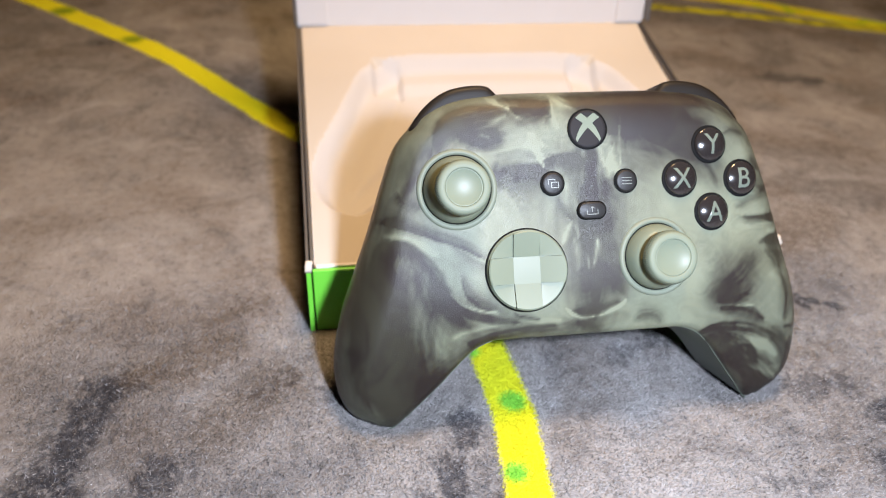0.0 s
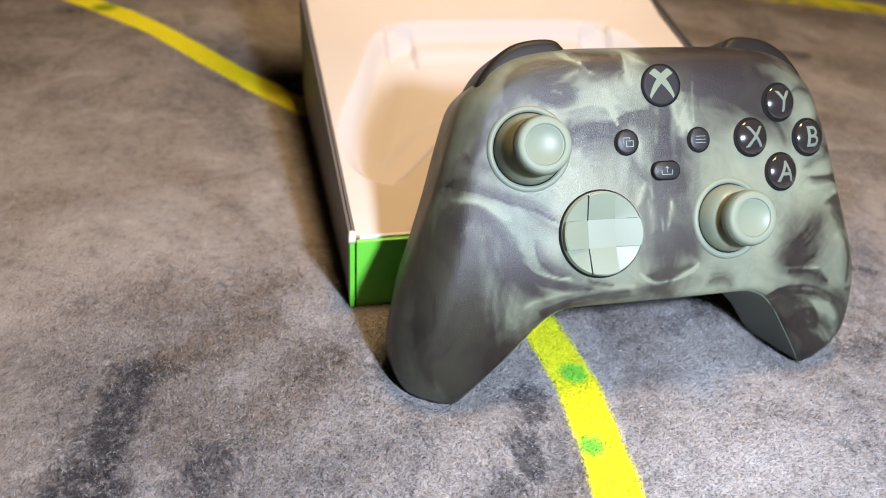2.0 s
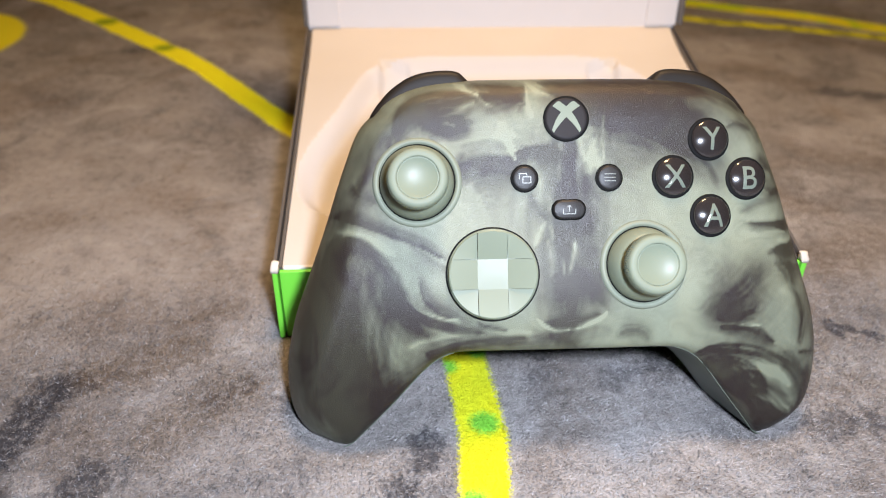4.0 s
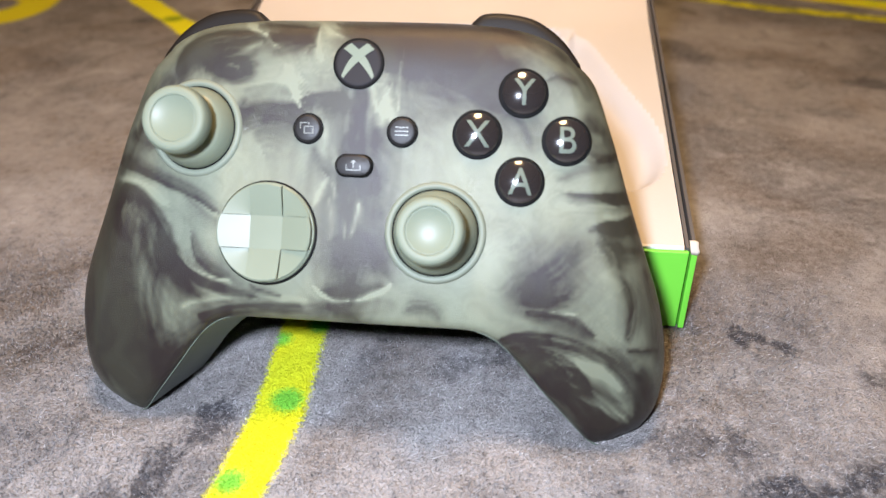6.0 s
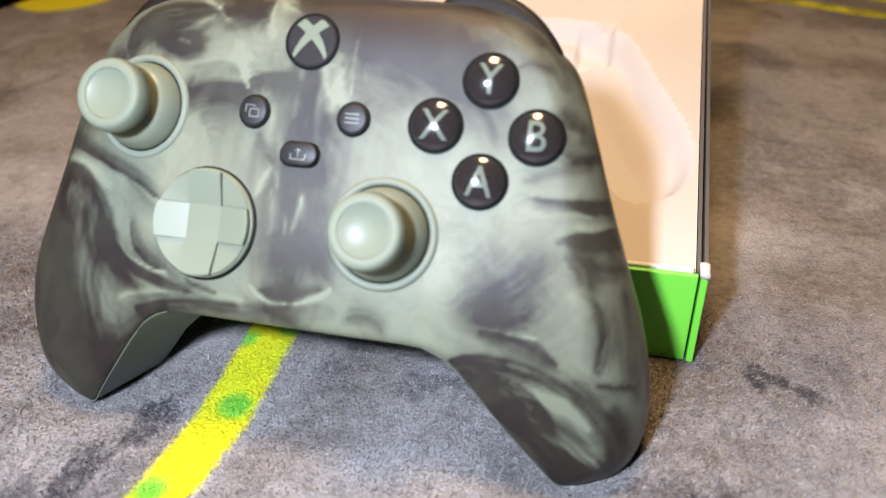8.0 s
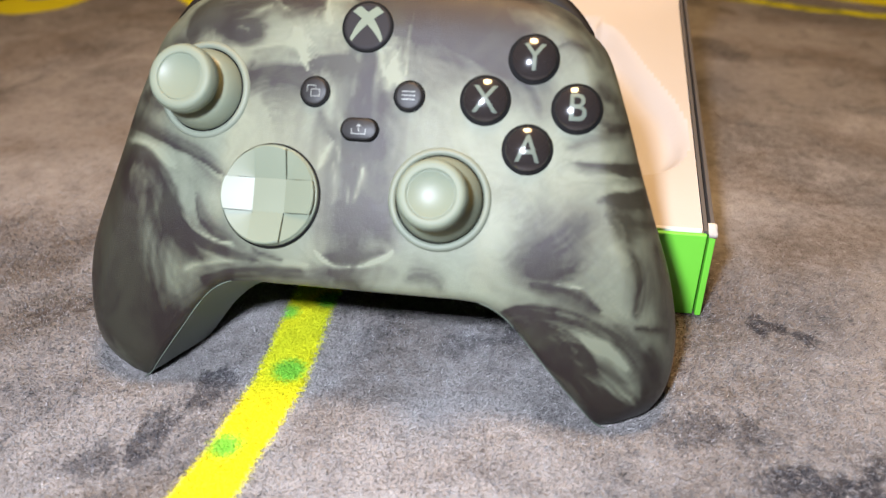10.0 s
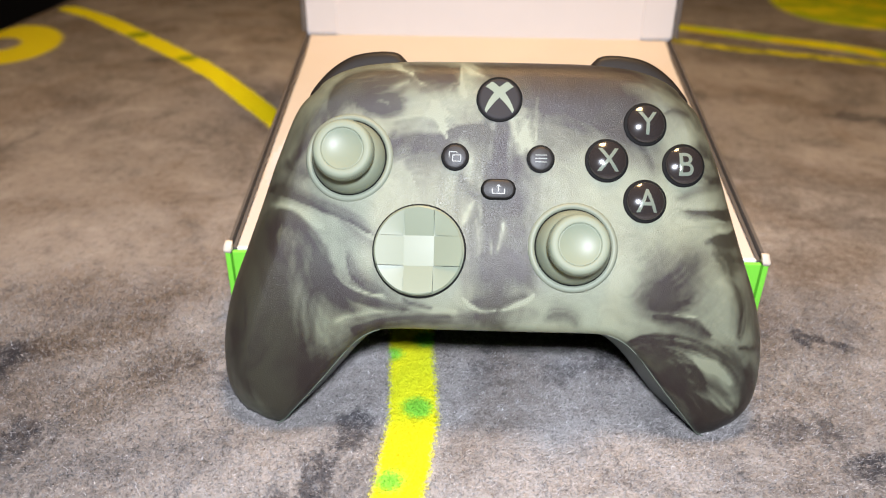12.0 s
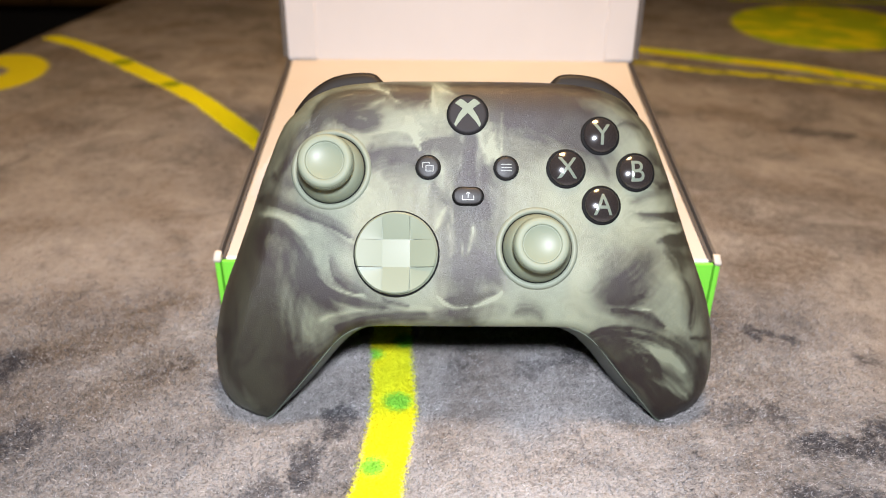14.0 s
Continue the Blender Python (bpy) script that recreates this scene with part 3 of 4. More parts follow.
SWIRL_LOWER_LEFT = [
    (-44.1, 3.1, -37.4, 5.0, -26.5, 6.4, 1.0, -0.45, 0),
    (-38.9, 0.6, -28.2, 3.2, -13.3, 4.5, 1.4, 0.7, 0),
    (-24.9, 9.5, -22.1, 8.1, -17.1, 7.0, 0.5, 0.55, 0),
    (-59.9, 47.3, -56.4, 45.1, -53.1, 43.9, 1.1, 0.45, 0),
    (-50.1, 60.3, -54.3, 54.1, -57.1, 48.2, 2.1, 0.35, 0),
    (-42.9, 30.2, -38.7, 27.0, -34.3, 25.3, 1.4, 0.35, 1),
    (-50.7, 21.7, -47.3, 12.6, -39.3, 6.0, 1.6, 0.4, 0),
    (-70.2, 16.4, -72.7, 2.1, -73.0, -14.8, 1.4, 0.45, 0),
    (-32.8, 10.1, -23.4, 6.7, -10.9, 6.2, 0.8, -0.35, 0),
    (-55.7, 21.6, -52.4, 9.3, -51.7, -3.3, 1.3, 0.35, 0),
]
SWIRL_UPPER_LEFT = [
    (-47.4, 63.1, -41.9, 71.7, -26.1, 73.3, 2.4, 0.75, 1),
    (-48.8, 58.0, -45.8, 64.2, -37.6, 69.4, 1.4, 0.5, 0),
    (-38.3, 63.7, -33.9, 66.2, -27.8, 64.3, 1.9, 0.7, 0),
    (-37.1, 62.2, -32.7, 61.3, -27.4, 62.5, 1.0, 0.55, 0),
    (-37.4, 67.8, -31.5, 67.7, -25.8, 70.6, 0.5, -0.45, 0),
    (-41.7, 69.4, -35.4, 71.1, -28.8, 71.9, 0.5, -0.4, 0),
    (-30.7, 76.7, -27.8, 74.3, -24.7, 72.3, 0.4, -0.8, 0),
    (-25.6, 75.5, -16.7, 73.9, -10.6, 74.6, 1.6, 0.55, 0),
    (-21.1, 67.8, -16.3, 70.0, -12.8, 72.6, 1.4, 0.4, 0),
    (-10.8, 76.7, -11.6, 72.6, -13.0, 67.8, 0.6, 0.35, 0),
]
SWIRL_BROW = [
    (-10.5, 76.7, -8.7, 74.3, -4.2, 71.7, 0.5, -0.5, 0),
    (-30.7, 51.2, -24.1, 54.0, -14.5, 52.9, 2.4, 0.95, 1),
    (-33.5, 48.4, -31.8, 50.4, -30.2, 54.9, 1.4, 0.55, 0),
    (-14.3, 54.1, -10.3, 56.9, -3.4, 56.7, 1.3, 0.75, 1),
    (-16.6, 57.7, -15.0, 55.6, -14.1, 53.2, 0.4, -0.7, 0),
    (-29.7, 57.9, -23.2, 58.9, -16.9, 57.4, 1.3, 0.28, 0),
    (-35.1, 63.7, -32.9, 64.6, -30.0, 64.0, 0.4, -0.45, 0),
    (-34.6, 58.8, -25.1, 59.5, -15.8, 60.5, 1.0, -0.2, 0),
    (-4.5, 75.4, 4.8, 74.5, 15.4, 74.1, 2.1, 0.85, 0),
    (3.4, 71.8, 14.2, 68.3, 26.2, 66.1, 5.1, 0.85, 0),
]
SWIRL_CROWN = [
    (20.0, 71.1, 29.1, 66.7, 36.0, 59.4, 5.1, 0.85, 0),
    (29.4, 59.2, 39.1, 54.6, 43.8, 47.8, 3.5, 0.5, 0),
    (11.4, 74.1, 11.0, 64.7, 10.2, 54.6, 0.4, -0.35, 0),
    (7.2, 62.3, 4.4, 57.5, 9.1, 53.4, 1.9, -0.45, 0),
    (0.8, 57.4, 0.0, 46.5, 4.9, 37.6, 4.4, 0.55, 0),
    (-1.6, 58.0, -2.0, 53.2, -2.3, 48.3, 0.6, -0.55, 0),
    (-10.5, 44.0, -7.6, 39.5, -5.3, 36.3, 0.8, 0.45, 0),
    (-9.6, 53.0, -6.9, 45.8, -3.9, 39.6, 1.4, -0.4, 0),
    (-2.5, 34.9, 1.6, 36.5, 6.5, 33.6, 1.9, 0.45, 0),
    (31.8, 75.5, 40.8, 73.9, 49.8, 68.2, 1.0, 0.3, 0),
]
SWIRL_COLUMN_AND_SHADOW = [
    (-1.3, 33.4, 0.3, 23.3, 0.9, 12.6, 4.8, 0.58, 0),
    (-5.3, 31.7, -4.8, 26.4, -5.0, 21.4, 0.4, -0.5, 0),
    (2.1, 31.6, 1.7, 27.1, 0.2, 23.0, 0.6, -0.6, 0),
    # the right stick's shadow on the shell, painted as a stroke
    (6.7, 28.7, 6.1, 22.0, 9.0, 14.7, 1.9, 0.35, 0),
    (-7.2, 9.9, 0.0, 9.0, 8.4, 10.5, 1.0, 0.55, 0),
    (-9.1, 10.6, -5.1, 7.5, 0.0, 6.9, 0.3, -0.95, 0),
    (-0.3, 6.9, 6.1, 7.9, 10.5, 10.9, 0.3, -0.95, 0),
    (-16.4, 2.8, -8.7, 4.1, -6.0, 7.0, 1.4, 0.45, 0),
    (-4.1, 5.2, -0.3, 3.9, 2.0, 2.1, 1.3, 0.45, 0),
    (15.1, 5.1, 19.0, 6.1, 22.6, 3.9, 1.6, 0.45, 0),
]
SWIRL_RIGHT_EDGE = [
    (46.3, 62.6, 49.9, 63.7, 53.2, 62.3, 0.6, 0.5, 0),
    (56.1, 47.8, 59.7, 44.7, 65.0, 46.4, 1.6, 0.6, -1),
    (50.4, 39.6, 56.6, 41.6, 63.0, 43.1, 1.0, 0.4, 0),
    (53.0, 36.4, 62.4, 35.5, 69.8, 38.1, 1.0, 0.9, 1),
    (50.9, 33.1, 59.8, 32.8, 70.2, 34.7, 0.6, -0.3, 0),
    (59.3, 28.4, 64.6, 29.3, 70.8, 32.1, 0.6, 0.8, 1),
    (58.5, 27.2, 65.9, 28.3, 72.1, 29.6, 0.6, 0.65, 0),
    (64.1, 26.0, 68.1, 26.9, 72.2, 28.1, 0.5, 0.55, 0),
    (61.8, 25.2, 64.9, 21.5, 66.5, 18.0, 1.9, 0.75, 0),
    (64.5, 22.9, 70.2, 22.5, 73.8, 23.6, 1.3, 0.5, 0),
]
SWIRL_RIGHT_SIDE = [
    (67.5, 14.6, 69.6, 9.7, 69.3, 1.1, 1.7, 0.68, 0),
    (74.0, 17.0, 76.6, 8.2, 78.1, -4.2, 1.3, 0.45, 0),
    (70.3, -2.5, 73.6, -2.5, 77.6, -2.3, 0.5, 0.7, 0),
    (41.3, 11.8, 47.8, 15.4, 53.5, 21.9, 4.1, 0.62, 0),
    (43.6, 8.9, 48.5, 9.3, 52.4, 11.1, 2.1, 0.65, 0),
    (45.2, 6.7, 53.4, 5.9, 60.6, 1.3, 1.1, 0.95, 1),
    (45.9, 7.0, 50.4, 6.8, 55.2, 6.4, 0.3, -0.7, 0),
    (38.1, -1.1, 52.2, 0.4, 66.3, -5.3, 1.3, 0.8, 1),
    (52.6, -5.3, 60.3, -6.6, 65.9, -9.7, 1.0, -0.5, 0),
    (54.7, 53.4, 58.5, 51.8, 61.4, 51.9, 1.3, 0.3, 0),
]
SWIRL_RIGHT_GRIP = [
    (41.3, -5.3, 53.2, -13.4, 65.6, -26.9, 4.0, 0.78, 0),
    (46.4, -3.3, 54.1, -4.9, 61.6, -12.8, 1.3, 0.6, 1),
    (54.6, -8.1, 62.5, -14.4, 73.1, -23.3, 0.8, -0.45, 0),
    (58.8, -7.1, 66.2, -12.6, 72.4, -20.3, 1.0, -0.3, 0),
    (66.7, -6.9, 72.3, -12.8, 74.8, -21.5, 2.1, 0.5, 0),
    (63.8, -25.4, 70.0, -24.1, 76.3, -20.7, 2.4, 0.8, 0),
    (57.8, -12.9, 64.7, -19.6, 71.0, -25.2, 0.6, 0.4, 0),
    (56.7, -9.3, 62.4, -12.8, 69.0, -16.3, 0.5, 0.45, 0),
    (74.2, -7.5, 76.3, -12.4, 75.5, -17.5, 1.4, 0.4, 0),
    (50.0, 0.3, 58.3, -1.3, 64.7, -4.5, 0.5, -0.35, 0),
]
SWIRL_CLOUDS = [
    (-57.7, 27.7, -61.7, 2.6, -60.4, -21.1, 9.5, 0.62, 0),
    (-50.6, 15.6, -39.3, 6.8, -20.3, 4.5, 3.2, 0.3, 0),
    (-46.1, 63.4, -36.8, 69.7, -16.6, 72.9, 3.8, 0.45, 0),
    (5.0, 71.6, 20.2, 67.2, 35.3, 60.1, 7.6, 0.62, 0),
    (-65.3, 24.4, -68.0, 2.3, -65.1, -19.6, 6.3, 0.38, 0),
    (-4.2, 72.2, 7.8, 74.1, 28.9, 73.8, 3.5, 0.4, 0),
    (0.2, 57.0, -0.2, 32.3, 0.5, 7.7, 7.3, 0.52, 0),
    (42.8, 10.0, 50.0, 16.2, 57.1, 22.4, 5.4, 0.35, 0),
    (63.8, 46.4, 71.3, 22.9, 77.2, -4.2, 3.2, 0.16, 0),
    (43.5, -5.3, 57.9, -14.6, 70.3, -25.8, 6.7, 0.34, 0),
    (-50.9, 60.3, -58.9, 44.8, -65.6, 30.6, 3.8, 0.42, 0),
    (34.8, 74.3, 47.6, 69.7, 56.7, 60.2, 3.2, 0.34, 0),
    (-28.0, 55.0, -15.6, 55.2, -0.3, 54.7, 2.9, 0.25, 0),
    (-9.4, 5.0, 1.2, 5.4, 10.3, 5.8, 2.2, 0.25, 0),
]
SWIRL_FILAMENTS = [
    (-28.7, 74.2, -25.2, 72.0, -21.0, 69.3, 0.4, -0.6, 0),
    (-22.7, 70.6, -17.4, 72.1, -11.4, 70.2, 1.1, 0.4, 0),
    (-18.1, 64.0, -16.7, 60.2, -15.1, 56.4, 0.6, -0.5, 0),
    (-10.4, 75.2, -10.5, 69.5, -9.2, 65.6, 0.4, -0.4, 0),
    (8.9, 60.0, 6.8, 55.1, 5.7, 50.8, 0.8, -0.55, 0),
    (11.2, 74.4, 11.2, 68.9, 10.8, 63.8, 0.3, -0.4, 0),
    (-38.5, 66.3, -33.2, 62.9, -28.7, 64.5, 1.4, 0.5, 0),
    (-36.6, 65.8, -32.6, 65.0, -29.9, 62.2, 0.4, -0.45, 0),
    (-8.8, 29.7, -8.0, 33.8, -6.1, 36.7, 0.7, -0.45, 0),
    (-1.3, 29.3, -1.5, 25.5, -1.6, 22.2, 0.3, -0.7, 0),
]
SWIRL_THREADS = [
    (1.8, 30.8, 1.0, 27.0, 0.5, 24.2, 0.3, -0.7, 0),
    (-7.6, 37.9, -4.6, 35.3, -3.6, 32.1, 0.4, -0.55, 0),
    # another dark stroke down the left of the right stick
    (10.0, 24.0, 8.7, 17.7, 10.9, 12.7, 1.9, 0.4, 0),
    (59.6, 34.7, 64.5, 33.9, 70.5, 35.0, 0.7, 0.65, -1),
    (60.2, 27.1, 66.3, 27.2, 71.5, 29.0, 0.6, 0.55, 0),
    (61.1, 30.4, 66.0, 30.9, 70.7, 31.9, 0.6, -0.4, 0),
    (56.7, 55.7, 59.6, 52.4, 63.4, 49.1, 1.1, 0.35, 0),
    (55.2, 44.1, 61.3, 44.1, 65.3, 45.7, 0.8, 0.45, 0),
    (48.4, -2.8, 58.5, -5.7, 69.1, -12.8, 0.7, -0.55, 0),
    (56.4, -14.1, 65.7, -18.7, 72.8, -24.1, 0.6, -0.45, 0),
    (65.2, -2.4, 73.4, -9.3, 78.2, -17.4, 1.4, 0.45, 0),
]
SWIRLS = (SWIRL_LEFT_GRIP + SWIRL_LOWER_LEFT + SWIRL_UPPER_LEFT + SWIRL_BROW + SWIRL_CROWN + SWIRL_COLUMN_AND_SHADOW + SWIRL_RIGHT_EDGE + SWIRL_RIGHT_SIDE + SWIRL_RIGHT_GRIP + SWIRL_CLOUDS + SWIRL_FILAMENTS + SWIRL_THREADS)


def front_height(u, v):
    """Height of the front face over its own plane, in millimetres."""
    return 63.3 - 0.0010 * u * u - 0.0075 * np.clip(22 - v, 0, None) ** 2 - 0.015 * np.clip(v - 64, 0, None) ** 2


def rounded(a, b, r):
    """Both at once, with a round of radius r where they meet."""
    a, b = a + r, b + r
    return np.minimum(np.maximum(a, b), 0) + np.hypot(np.maximum(a, 0), np.maximum(b, 0)) - r


def edge_fields(u, v):
    x = np.abs(u)
    dt, do, di = [line_distance(x, v, e) for e in (EDGE_TOP, EDGE_OUT, EDGE_IN)]
    d = np.minimum(np.minimum(dt, do), di) * np.where(within(x, v, LOOP), -1, 1)
    wt, wo, wi = [1 / (q + 0.4) ** 2 for q in (dt, do, di)]
    r = (6.0 * wt + (10.0 + 6.0 * sweep(v, -26, -4) - 6.5 * sweep(v, 10, 50)) * wo + 2.2 * wi) / (wt + wo + wi)
    return d, r, (di < do) & (di < dt), (dt < do) & (dt < di)


def gamepad_shape(u, v, w):
    if u.ndim == 3:
        d, r, _, _ = [q[:, :, None] for q in edge_fields(u[:, :, 0], v[:, :, 0])]
    else:
        d, r, _, _ = edge_fields(u, v)
    wf = front_height(u, v)
    hump = 7.0 * np.exp(-((u / 34) ** 4)) * sweep(v, 2, 14) * sweep(v, 66, 52)
    wb = np.minimum(25 - hump, wf - 30)
    tip = -0.842 * v - 0.54 * w - 7.0
    return np.maximum(rounded(rounded(d, w - wf, r), tip, 5.0), rounded(d, wb - w, np.minimum(9.0, r + 4)))


def stroke_line(u0, v0, u1, v1, u2, v2):
    """Points along a bent stroke through three spots."""
    t = np.linspace(0, 1, 17)
    cu, cv = 2 * u1 - (u0 + u2) / 2, 2 * v1 - (v0 + v2) / 2
    return np.stack([(1 - t) ** 2 * u0 + 2 * t * (1 - t) * cu + t * t * u2, (1 - t) ** 2 * v0 + 2 * t * (1 - t) * cv + t * t * v2], 1)


def along_stroke(p, line):
    """For each point: its signed distance from a stroke, how far along it lies, the stroke's length and its heading there."""
    best, run, side, heading = np.full(len(p), 1e9), np.zeros(len(p)), np.zeros(len(p)), np.zeros(len(p))
    length = 0.0
    for a, d in zip(line, line[1:] - line[:-1]):
        size = math.hypot(*d)
        h = np.clip(((p - a) @ d) / size ** 2, 0, 1)
        off = p - a - h[:, None] * d
        dist = np.hypot(off[:, 0], off[:, 1])
        closer = dist < best
        best = np.where(closer, dist, best)
        run = np.where(closer, length + h * size, run)
        side = np.where(closer, np.sign(d[0] * off[:, 1] - d[1] * off[:, 0]), side)
        heading = np.where(closer, math.atan2(d[1], d[0]), heading)
        length += size
    return best * side, run, length, heading


def swirl_and_shade(points):
    """How dark the marbling is at each point: bent strokes with a crisp and a soft side, drawn out into wisps along
    their flow. The outer rim is darkened on top, part pattern, part painted shade.
    """
    u, v = points[:, 0].copy(), points[:, 1].copy()
    bend = np.array([noise.noise_vector(Vector((p[0] * 0.07, p[1] * 0.07, 3.0))) for p in points])
    curl = np.array([noise.noise_vector(Vector((p[0] * 0.21, p[1] * 0.21, 8.0))) for p in points])
    u += 0.8 * bend[:, 0] + 0.45 * curl[:, 0]
    v += 0.8 * bend[:, 1] + 0.45 * curl[:, 1]
    strokes = [(stroke_line(*row[:6]), *row[6:]) for row in SWIRLS]

    def near_to(line, reach):
        return np.flatnonzero((u > line[:, 0].min() - reach) & (u < line[:, 0].max() + reach) & (v > line[:, 1].min() - reach) & (v < line[:, 1].max() + reach))

    # the local flow, from the headings of the strokes round about
    twice = np.stack([0.05 * np.cos(6 * bend[:, 2]), 0.05 * np.sin(6 * bend[:, 2])], 1)
    for line, wide, power, crisp in strokes:
        near = near_to(line, 3.0 * wide + 4.0)
        s, run, length, heading = along_stroke(np.stack([u[near], v[near]], 1), line)
        weight = np.exp(-(s / (1.5 * wide + 2.0)) ** 2) / (wide + 1.0)
        twice[near, 0] += weight * np.cos(2 * heading)
        twice[near, 1] += weight * np.sin(2 * heading)
    flow = 0.5 * np.arctan2(twice[:, 1], twice[:, 0])
    co, si = np.cos(flow), np.sin(flow)
    across, down = -si * u + co * v, co * u + si * v
    comb = np.array([noise.noise(Vector((x * 0.34, y * 0.05, 1.0))) for x, y in zip(across, down)])
    u += 1.3 * comb * co
    v += 1.3 * comb * si
    dark = np.zeros(len(points))
    for k, (line, wide, power, crisp) in enumerate(strokes):
        near = near_to(line, 6.5 * wide + 1.5)
        if not len(near):
            continue
        s, run, length, heading = along_stroke(np.stack([u[near], v[near]], 1), line)
        thick = wide * (0.45 + 0.55 * np.sin(np.pi * np.clip(run / length, 0, 1)) ** 0.7)
        fall = thick * np.where(s * crisp > 0, 0.6, np.where(s * crisp < 0, 2.9, 1.75))
        mask = np.exp(-np.abs(s / fall) ** np.where(s * crisp > 0, 2.2, 1.3))
        close = np.flatnonzero(mask > 0.02)
        streak = np.array([noise.noise(Vector((x * 0.05, y * 1.0 / max(0.6, wide / 3), k * 3.7))) for x, y in zip(run[close], s[close])])
        fray = np.array([noise.noise(Vector((x * 0.09, y * 0.85, k * 5.1))) for x, y in zip(run[close], s[close])])
        mask[close] *= np.clip(1.0 + 0.5 * streak + 0.4 * fray, 0.3, 1.4)
        dark[near] += power * mask
    # darkens the outer edge, for its deeper colour and the shade of grazing light
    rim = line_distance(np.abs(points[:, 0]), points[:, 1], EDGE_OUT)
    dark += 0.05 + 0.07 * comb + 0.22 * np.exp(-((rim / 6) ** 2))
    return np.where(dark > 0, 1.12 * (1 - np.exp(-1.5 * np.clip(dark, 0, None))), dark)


def part_with_swirl(name, points, quads, parent, label):
    ob = part(name, (points / 1000, quads), M_SWIRL, parent, label)
    ob.data.attributes.new("swirl_and_shade", "FLOAT", "POINT").data.foreach_set("value", swirl_and_shade(points).astype(np.float32))
    return ob


def tube_mesh(line, radius, n=6):
    """A thin round bead along a line of points."""
    line = np.array(line, float)
    points, faces = [], []
    for i, p in enumerate(line):
        way = Vector(line[min(i + 1, len(line) - 1)] - line[max(i - 1, 0)]).normalized()
        side = way.orthogonal().normalized()
        other = way.cross(side)
        for k in range(n):
            a = 2 * math.pi * k / n
            points.append(tuple(Vector(p) + radius * (math.cos(a) * side + math.sin(a) * other)))
    for i in range(len(line) - 1):
        for k in range(n):
            j = (k + 1) % n
            faces.append((i * n + k, i * n + j, (i + 1) * n + j, (i + 1) * n + k))
    return points, faces


def place(u, v, w=None):
    """A spot on the front face, in metres."""
    w = float(front_height(np.array(u), np.array(v))) if w is None else w
    e = 0.5
    h = [float(front_height(np.array(u + a), np.array(v + b))) for a, b in ((e, 0), (-e, 0), (0, e), (0, -e))]
    tilt = Vector((0, 0, 1)).rotation_difference(Vector((h[1] - h[0], h[3] - h[2], 2 * e))).to_matrix().to_4x4()
    return pose(u / 1000, v / 1000, w / 1000) @ tilt


def dome(r, edge, crown):
    """Profile of a button: radius, height at its shoulder and at its middle, in millimetres."""
    out = [(r, -2.0), (r, edge - 0.45), (r - 0.12, edge - 0.18), (r - 0.40, edge)]
    for k in range(1, 9):
        q = (r - 0.40) * (1 - k / 9)
        out.append((q, edge + (crown - edge) * (1 - (q / (r - 0.40)) ** 2)))
    return [(a / 1000, b / 1000) for a, b in out]


def letter_mesh(text, size, r, edge, crown):
    """A letter that lies on a button's dome."""
    curve = bpy.data.curves.new("letter", "FONT")
    curve.body, curve.size, curve.align_x, curve.align_y, curve.offset, curve.extrude = text, size, "CENTER", "CENTER", size * 0.008, 0.00004
    ob = bpy.data.objects.new("letter", curve)
    scene.collection.objects.link(ob)
    bpy.context.view_layer.update()
    me = bpy.data.meshes.new_from_object(ob.evaluated_get(bpy.context.evaluated_depsgraph_get()))
    bpy.data.objects.remove(ob)
    bm = bmesh.new()
    bm.from_mesh(me)
    xs, ys = [v.co.x for v in bm.verts], [v.co.y for v in bm.verts]
    cx, cy = (min(xs) + max(xs)) / 2, (min(ys) + max(ys)) / 2
    bmesh.ops.subdivide_edges(bm, edges=[e for e in bm.edges if e.calc_length() > 0.0012], cuts=3)
    bmesh.ops.triangulate(bm, faces=bm.faces[:])
    for v in bm.verts:
        v.co.x = (v.co.x - cx) * 0.90
        v.co.y -= cy
        q = math.hypot(v.co.x, v.co.y) * 1000 / (r - 0.40)
        v.co.z += (edge + (crown - edge) * (1 - q * q)) / 1000 + 0.00003
    bpy.data.meshes.remove(me)
    return bm


